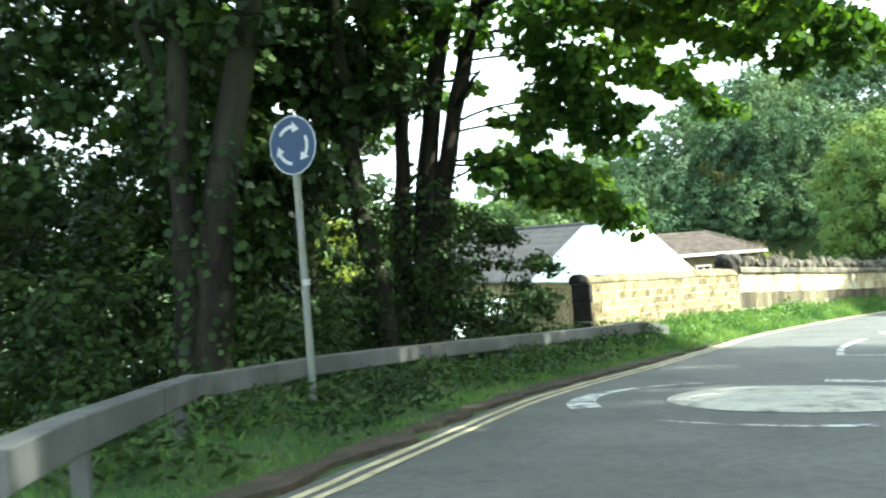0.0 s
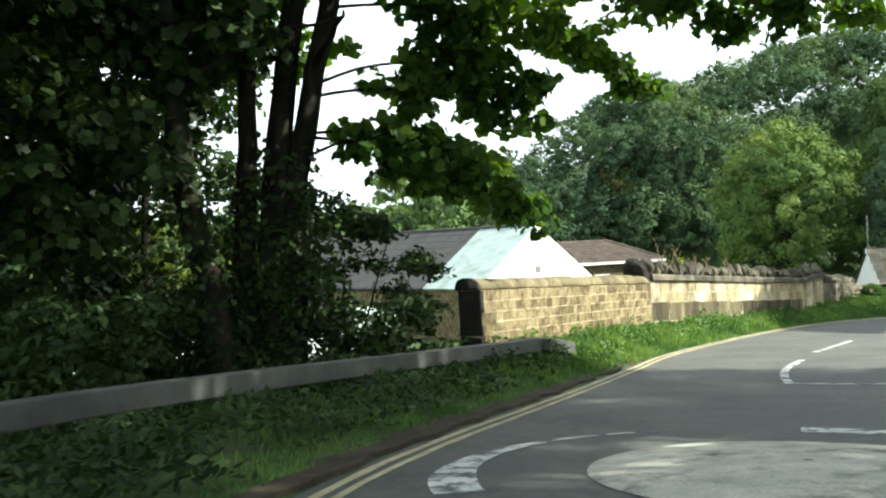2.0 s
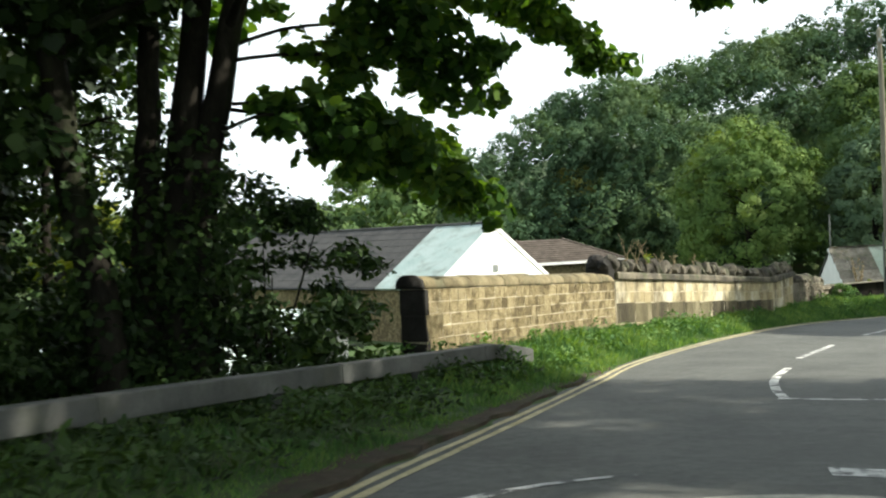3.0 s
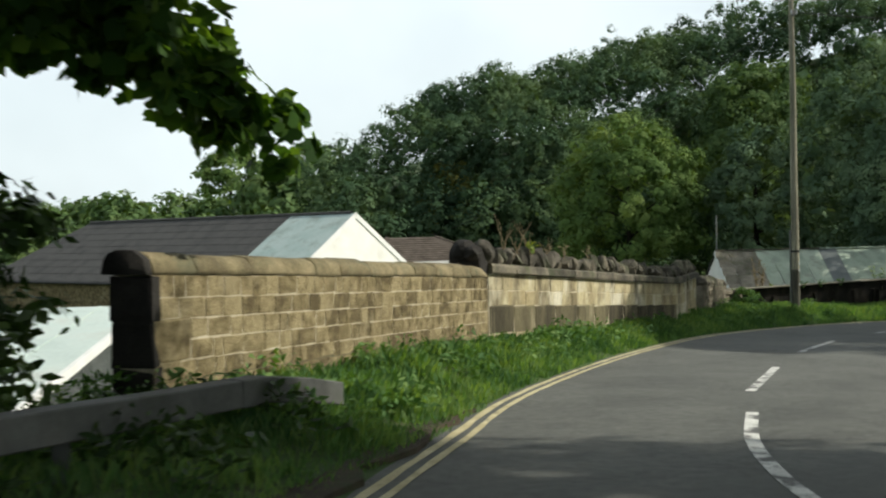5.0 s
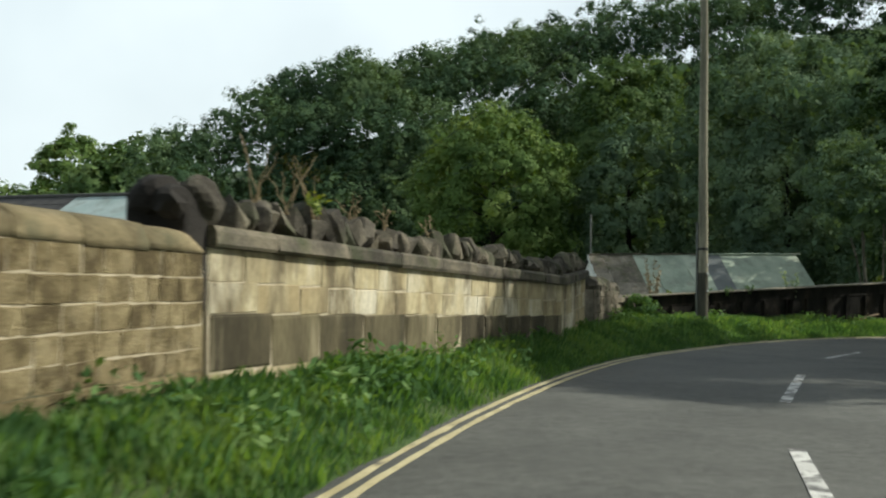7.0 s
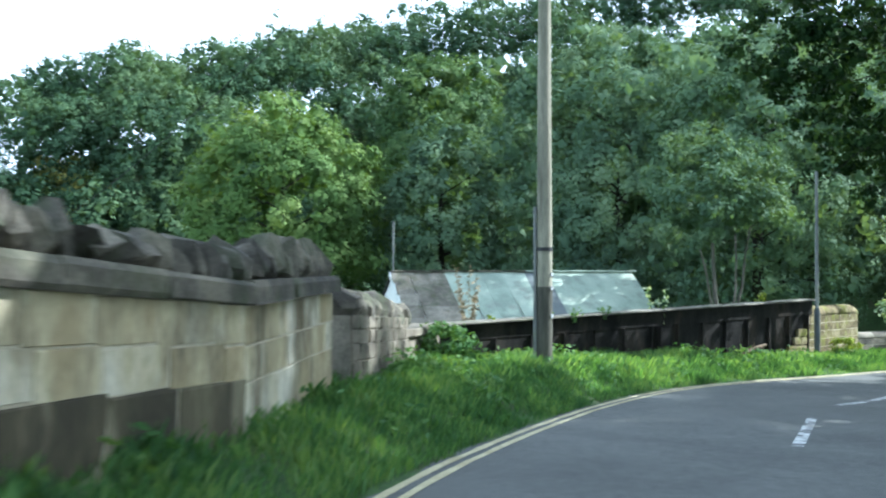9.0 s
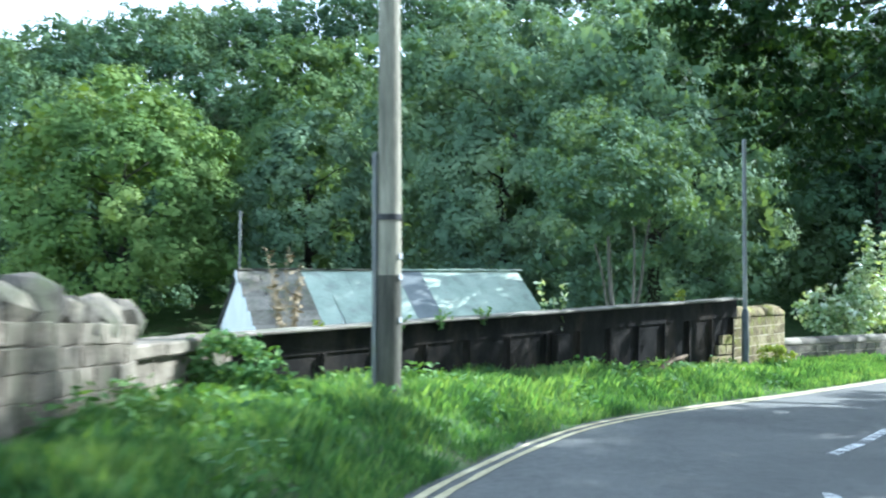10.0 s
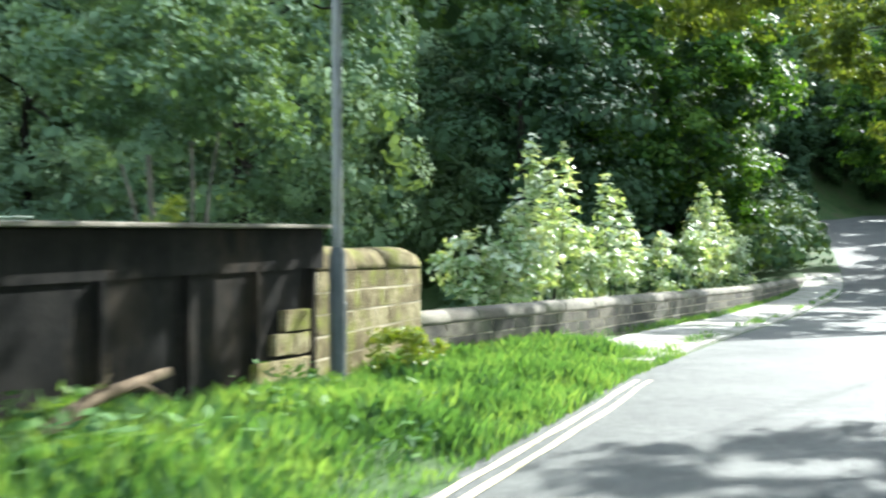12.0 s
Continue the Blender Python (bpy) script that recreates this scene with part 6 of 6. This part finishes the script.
def plume_shrub(x, y, plumes, top, seed, label):
    """A shrub of upright leafy plumes over a wide leafy base; plumes: place along the wall and share of the height, top: height of its tip above sea level."""
    rng = np.random.default_rng(seed)
    z = land1(x, y)
    height = top - z
    t = thing("pale_shrub", x, y, z, label=label, category="shrub")
    clouds, extra = [], []
    for dx, share in plumes:
        dy = rng.uniform(-0.45, 0.45)
        hh = height * share
        lean = rng.uniform(-0.15, 0.15) * hh
        w = np.linspace(0, 1, 7)[:, None]
        P = np.concatenate([dx * (0.5 + 0.5 * np.minimum(1, 2 * w)) + lean * w ** 2, dy * w, hh * w - 0.1], 1) + rng.normal(0, 0.03, (7, 3)) * w
        part("stem", tubes("stem", [(P, 0.025 * (1 - 0.75 * w[:, 0]))], BARK, 6), None, t)
        n = 210
        u = 1 - 0.5 * rng.uniform(0, 1.0, n) ** 0.9
        a = rng.uniform(0, 2 * np.pi, n)
        rad = rng.uniform(0.1, 1.0, n) ** 0.6 * 0.42 * (1.1 - u ** 6)
        C = np.stack([np.interp(u, w[:, 0], P[:, 0]) + np.cos(a) * rad, np.interp(u, w[:, 0], P[:, 1]) + np.sin(a) * rad, np.round(u * hh / 0.27) * 0.27 - 0.25 * rad + rng.normal(0, 0.065, n)], 1)
        extra.append(leaf_cards(rng, C, np.stack([np.cos(a) * 0.45, np.sin(a) * 0.45, np.ones(n)], 1), 0.24, "blade", 0.3, 0.2))
        clouds.append(((dx, dy, height * 0.33), crown_points(rng, (0.9, 0.6, height * 0.24), 16, 30, 0.3, -1.1)))
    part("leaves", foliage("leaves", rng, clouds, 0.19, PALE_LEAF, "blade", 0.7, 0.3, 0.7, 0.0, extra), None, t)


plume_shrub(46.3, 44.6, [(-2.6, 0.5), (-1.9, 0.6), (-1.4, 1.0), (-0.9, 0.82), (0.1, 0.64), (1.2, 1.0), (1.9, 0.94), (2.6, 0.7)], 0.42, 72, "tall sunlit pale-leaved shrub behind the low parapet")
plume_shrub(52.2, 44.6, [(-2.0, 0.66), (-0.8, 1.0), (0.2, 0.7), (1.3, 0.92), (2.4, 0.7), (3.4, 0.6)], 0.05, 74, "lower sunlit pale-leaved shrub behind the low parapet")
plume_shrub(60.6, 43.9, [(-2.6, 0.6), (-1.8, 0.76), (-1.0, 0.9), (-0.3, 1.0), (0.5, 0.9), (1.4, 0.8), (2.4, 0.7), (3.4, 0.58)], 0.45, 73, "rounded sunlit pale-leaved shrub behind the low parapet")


# verge grass
def blades(rng, x, y, z, h, w, lean=0.5):
    n = len(x)
    a = rng.uniform(0, 2 * np.pi, n)
    b = rng.uniform(0, 2 * np.pi, n)
    ux, uy = np.cos(a) * w, np.sin(a) * w
    lx, ly = np.cos(b) * h * lean * rng.uniform(0.2, 1, n), np.sin(b) * h * lean * rng.uniform(0.2, 1, n)
    base = np.stack([x, y, z - 0.03], 1)
    side = np.stack([ux, uy, 0 * ux], 1)
    mid = base + np.stack([lx * 0.35, ly * 0.35, h * 0.62], 1)
    tip = base + np.stack([lx, ly, h * 0.92], 1)
    V = np.stack([base - side, base + side, mid + side * 0.75, tip], 1).reshape(-1, 3)
    return V, np.arange(4 * n).reshape(n, 4)


def along_edge(rng, s0, s1, d0, d1, n):
    s, d = rng.uniform(s0, s1, n), rng.uniform(d0, d1, n)
    P = np.stack([np.interp(s, RUN, LINE[:, i]) for i in range(2)], 1) + d[:, None] * np.stack([np.interp(s, RUN, LEFT[:, i]) for i in range(2)], 1)
    return P[:, 0], P[:, 1], s, d


gr = np.random.default_rng(91)
x, y, s, d = along_edge(gr, S_SIGN - 6, S_PIER + 6, 0.04, 3.0, 290000)
tuft = np.array([noise.noise(Vector((a * 1.3, b * 1.3, 0))) for a, b in zip(x[::1], y[::1])])
keep = gr.uniform(0, 1, len(x)) < np.clip(0.7 + tuft * 0.7, 0.4, 1) * np.clip((d - 0.0) / 0.1, 0, 1)
x, y, d, tuft = x[keep], y[keep], d[keep], tuft[keep]
margin = np.interp(s[keep], [S_W1 - 4, S_W1 + 1], [0.34, 0.06]) * (0.8 + 0.5 * tuft)
shade = np.interp(s[keep], [S_W1 - 3, S_W1], [1.0, 0.0]) * np.clip((d - 0.55) / 0.5, 0, 1)
bare = (d > margin) & (gr.uniform(0, 1, len(x)) > 0.8 * shade)
x, y, d, tuft = x[bare], y[bare], d[bare], tuft[bare]
short = np.interp(s[keep][bare], [S_W1 - 3, S_W1 + 1], [0.5, 1.0])
hgt = short * (0.115 + 0.135 * np.clip(d / 1.4, 0, 1)) * (1 + 0.6 * tuft) * gr.uniform(0.5, 1.35, len(x))
V, F = blades(gr, x, y, land(x, y), hgt, gr.uniform(0.003, 0.0058, len(x)))
whole("verge_grass", mesh_of("verge_grass", V, F, GRASS), label="lush uncut green grass on the roadside verge", category="grass", kind="stuff")

x, y, s, d = along_edge(gr, S_PIER + 4, S_PIER + 34, 0.26, 2.4, 26000)
keep = (d < 0.5) | (d > 1.7)
x, y, d = x[keep], y[keep], d[keep]
tuft = np.array([noise.noise(Vector((a * 0.8, b * 0.8, 5))) for a, b in zip(x, y)])
keep = gr.uniform(0, 1, len(x)) < np.clip(0.25 + 1.6 * tuft + 0.5 * (d > 1.7), 0, 1)
x, y = x[keep], y[keep]
V, F = blades(gr, x, y, land(x, y) + 0.05, gr.uniform(0.06, 0.17, len(x)), gr.uniform(0.004, 0.008, len(x)))
whole("pavement_grass", mesh_of("pavement_grass", V, F, GRASS), label="sunlit grass tufts along the kerb and the wall foot", category="grass", kind="stuff")
x, y, s, d = along_edge(gr, S_SIGN - 3, S_PIER - 1, 0.35, 3.4, 10000)
tuft = np.array([noise.noise(Vector((a * 0.9 + 7, b * 0.9, 3))) for a, b in zip(x, y)])
keep = (gr.uniform(0, 1, len(x)) < np.clip(tuft * 1.7 + 0.12 + 0.35 * (s < S_W1 + 2), 0, 1)) & ((s > S_W1) | (d > 0.5))
x, y, d, tuft = x[keep], y[keep], d[keep], tuft[keep]
C = np.repeat(np.stack([x, y, land(x, y) + 0.05], 1), 6, 0)
C[:, :2] += gr.normal(0, 0.07, (len(C), 2))
C[:, 2] += gr.uniform(0, 0.36, len(C)) * np.repeat(np.clip(0.6 + tuft, 0.3, 1.2), 6)
# weeds by the rail get the dark leaf: shade painted as colour
under_rail = np.repeat(s[keep] < S_W1 - 0.5, 6)
V, F = leaf_cards(gr, C[under_rail], np.tile([0, 0, 1.0], (int(under_rail.sum()), 1)), 0.10, "blade", 0.7)
whole("verge_brambles", mesh_of("verge_brambles", V, F, IVY_AND_SHADE), label="low weeds under the guard rail, coloured dark for shade", category="weeds", kind="stuff")
C = C[~under_rail]
V, F = leaf_cards(gr, C, np.tile([0, 0, 1.0], (len(C), 1)), 0.10, "blade", 0.7)
whole("verge_weeds", mesh_of("verge_weeds", V, F, WEED), label="broad-leaved weeds and nettles among the verge grass", category="weeds", kind="stuff")


# ---- small plants ----
def sprig(name, x, y, z, height, mat, seed, label, stems=5, leaves=7, leaf=0.07, spread=0.25, stem_mat=None, category="plant"):
    """A few stems with leaves, rooted at the given point."""
    rng = np.random.default_rng(seed)
    t = thing(name, x, y, z, label=label, category=category)
    sprays = []
    for i in range(stems):
        a = rng.uniform(0, 2 * np.pi)
        w = np.linspace(0, 1, 6)[:, None]
        hh = height * rng.uniform(0.55, 1.0)
        P = np.concatenate([np.cos(a) * spread * w * hh + 0.03 * np.sin(a), np.sin(a) * spread * w * hh + 0.03 * np.cos(a), hh * (w - 0.2 * w ** 2) - 0.05], 1) + rng.normal(0, 0.012, (6, 3))
        part("stem", tubes("stem", [(P, 0.007 * (1 - 0.7 * w[:, 0]) + 0.002)], stem_mat or WEED, 5), None, t)
        if leaves:
            u = rng.uniform(0.2, 1.0, leaves)
            sprays.append(np.stack([np.interp(u, w[:, 0], P[:, k]) for k in range(3)], 1) + rng.normal(0, 0.03, (leaves, 3)))
    if sprays:
        C = np.concatenate(sprays)
        v, f = leaf_cards(rng, C, np.tile([0, 0, 0.8], (len(C), 1)), leaf, "blade", 0.8)
        tagged(part("foliage", mesh_of("foliage", v, f, mat), None, t), kind="stuff")
    return t


sprig("wall_weed", 32.4, 42.05, -1.82, 0.62, YELLOW_LEAF, 201, "bright yellow-green weed growing on the girder top", 9, 12, 0.11, 0.35)
sprig("dry_dock_plant", 23.3, 41.7, -2.6, 2.4, STRAW, 202, "tall dry brown dock stalks behind the low wall", 11, 30, 0.10, 0.12, STRAW)
sprig("wall_weed", 23.4, 41.1, -1.9, 0.35, YELLOW_LEAF, 203, "yellow flowering weed beside the girder", 7, 9, 0.08, 0.4)
sprig("buddleia_plant", 28.35, 41.65, -2.6, 1.9, PALE_LEAF, 204, "leggy pale-leaved plant rising behind the girder", 5, 22, 0.12, 0.22)
sprig("buddleia_plant", 28.8, 41.72, -2.6, 1.65, PALE_LEAF, 205, "leggy pale-leaved plant rising behind the girder", 4, 18, 0.11, 0.25)
for k, x in enumerate((24.6, 25.4, 26.3)):
    sprig("trailing_weed", x, 40.95 + 0.1 * (x - 24.6), -1.84 + 0.028 * (x - 24.6), 0.30, WEED, 206 + k, "trailing green weed on the girder top", 6, 9, 0.08, 0.6)
for k, s in enumerate((0.9, 1.4, 1.9, 2.6, 3.4, 4.6)):
    m = along(W2P, W2Q, s, 1.85)
    sprig("dead_stalk", m.translation.x - 0.1, m.translation.y + 0.15, m.translation.z, (1.0, 0.8, 0.9, 0.55, 0.45, 0.5)[k], STRAW, 220 + k, "bare dead stalks on the wall top", 4, 2 if k < 3 else 6, 0.04, 0.4, STRAW)
sprig("wall_weed", *(along(W2P, W2Q, 1.65, 1.9).translation), 0.25, YELLOW_LEAF, 230, "small yellow-green weed on the wall top", 5, 7, 0.07, 0.5)
wb = np.random.default_rng(240)
for k, s in enumerate((0.05, 0.35, 0.7, 1.1, 1.5, 2.1, 2.8, 3.5, 4.4, 5.2)):
    m = along(W1P, W1Q, s, 0)
    x, y = m.translation.x + 0.18, m.translation.y - 0.16
    sprig("wall_creeper", x, y, land1(x, y), wb.uniform(0.3, 0.75), WEED, 241 + k, "leafy creeper climbing the foot of the parapet", 6, 10, 0.08, 0.25)
shrub("nettle_clump", 21.35, 39.55, (0.5, 0.45, 0.32), WEED, 260, 30, 36, 0.18, 0.09, "green nettle clump against the low wall", zc=0.42, stems=4, category="weed")
shrub("nettle_clump", 35.2, 41.55, (0.55, 0.35, 0.28), YELLOW_LEAF, 261, 24, 36, 0.16, 0.08, "sunlit yellow-green nettle clump at the foot of the pier", zc=0.3, stems=4, category="weed")


dead = thing("fallen_branch", 30.45, 41.15, land1(30.45, 41.15), label="brown dead branch leaning on the foot of the iron girder", category="branch")
bough = smooth_line(np.array([(-0.12, 0.0, -0.03), (0.2, 0.03, 0.16), (0.5, 0.06, 0.27), (0.9, 0.1, 0.33), (1.3, 0.22, 0.34)]), 0.12)
part("limb", tubes("limb", [(bough, 0.062 * (1 - 0.5 * np.linspace(0, 1, len(bough))))], DEAD_WOOD, 9, 0.12), None, dead)
for k in range(3):
    tip = bough[4 + 2 * k] + np.array([(0.25, -0.05, 0.2), (-0.1, -0.12, 0.25), (0.3, -0.1, -0.18)][k])
    part("twig", tubes("twig", [(np.linspace(bough[4 + 2 * k], tip, 5), np.linspace(0.02, 0.007, 5))], DEAD_WOOD, 6), None, dead)


def pale_stems(x, y):
    rng = np.random.default_rng(270)
    z = land1(x, y)
    t = thing("bare_stemmed_tree", x, y, z, label="slender tree with bare pale stems behind the bridge", category="tree")
    for i in range(4):
        w = np.linspace(0, 1, 7)[:, None]
        P = np.concatenate([(i - 1.5) * 0.75 * w + 0.12 * i, 0.3 * np.sin(i * 2.0) * w, (5.6 + 0.3 * i) * w - 0.2], 1) + rng.normal(0, 0.06, (7, 3))
        part("stem", tubes("stem", [(P, (0.12 if i == 1 else 0.065) * (1 - 0.5 * w[:, 0]))], PALE_BARK, 8), None, t)
    part("crown", crown_mesh(rng, [(0, 0, 7.4)], (3.0, 2.4, 2.3), 150, 80, 0.5, 0.16, WILLOW, cores=0.5), None, t)


pale_stems(42.3, 51.3)
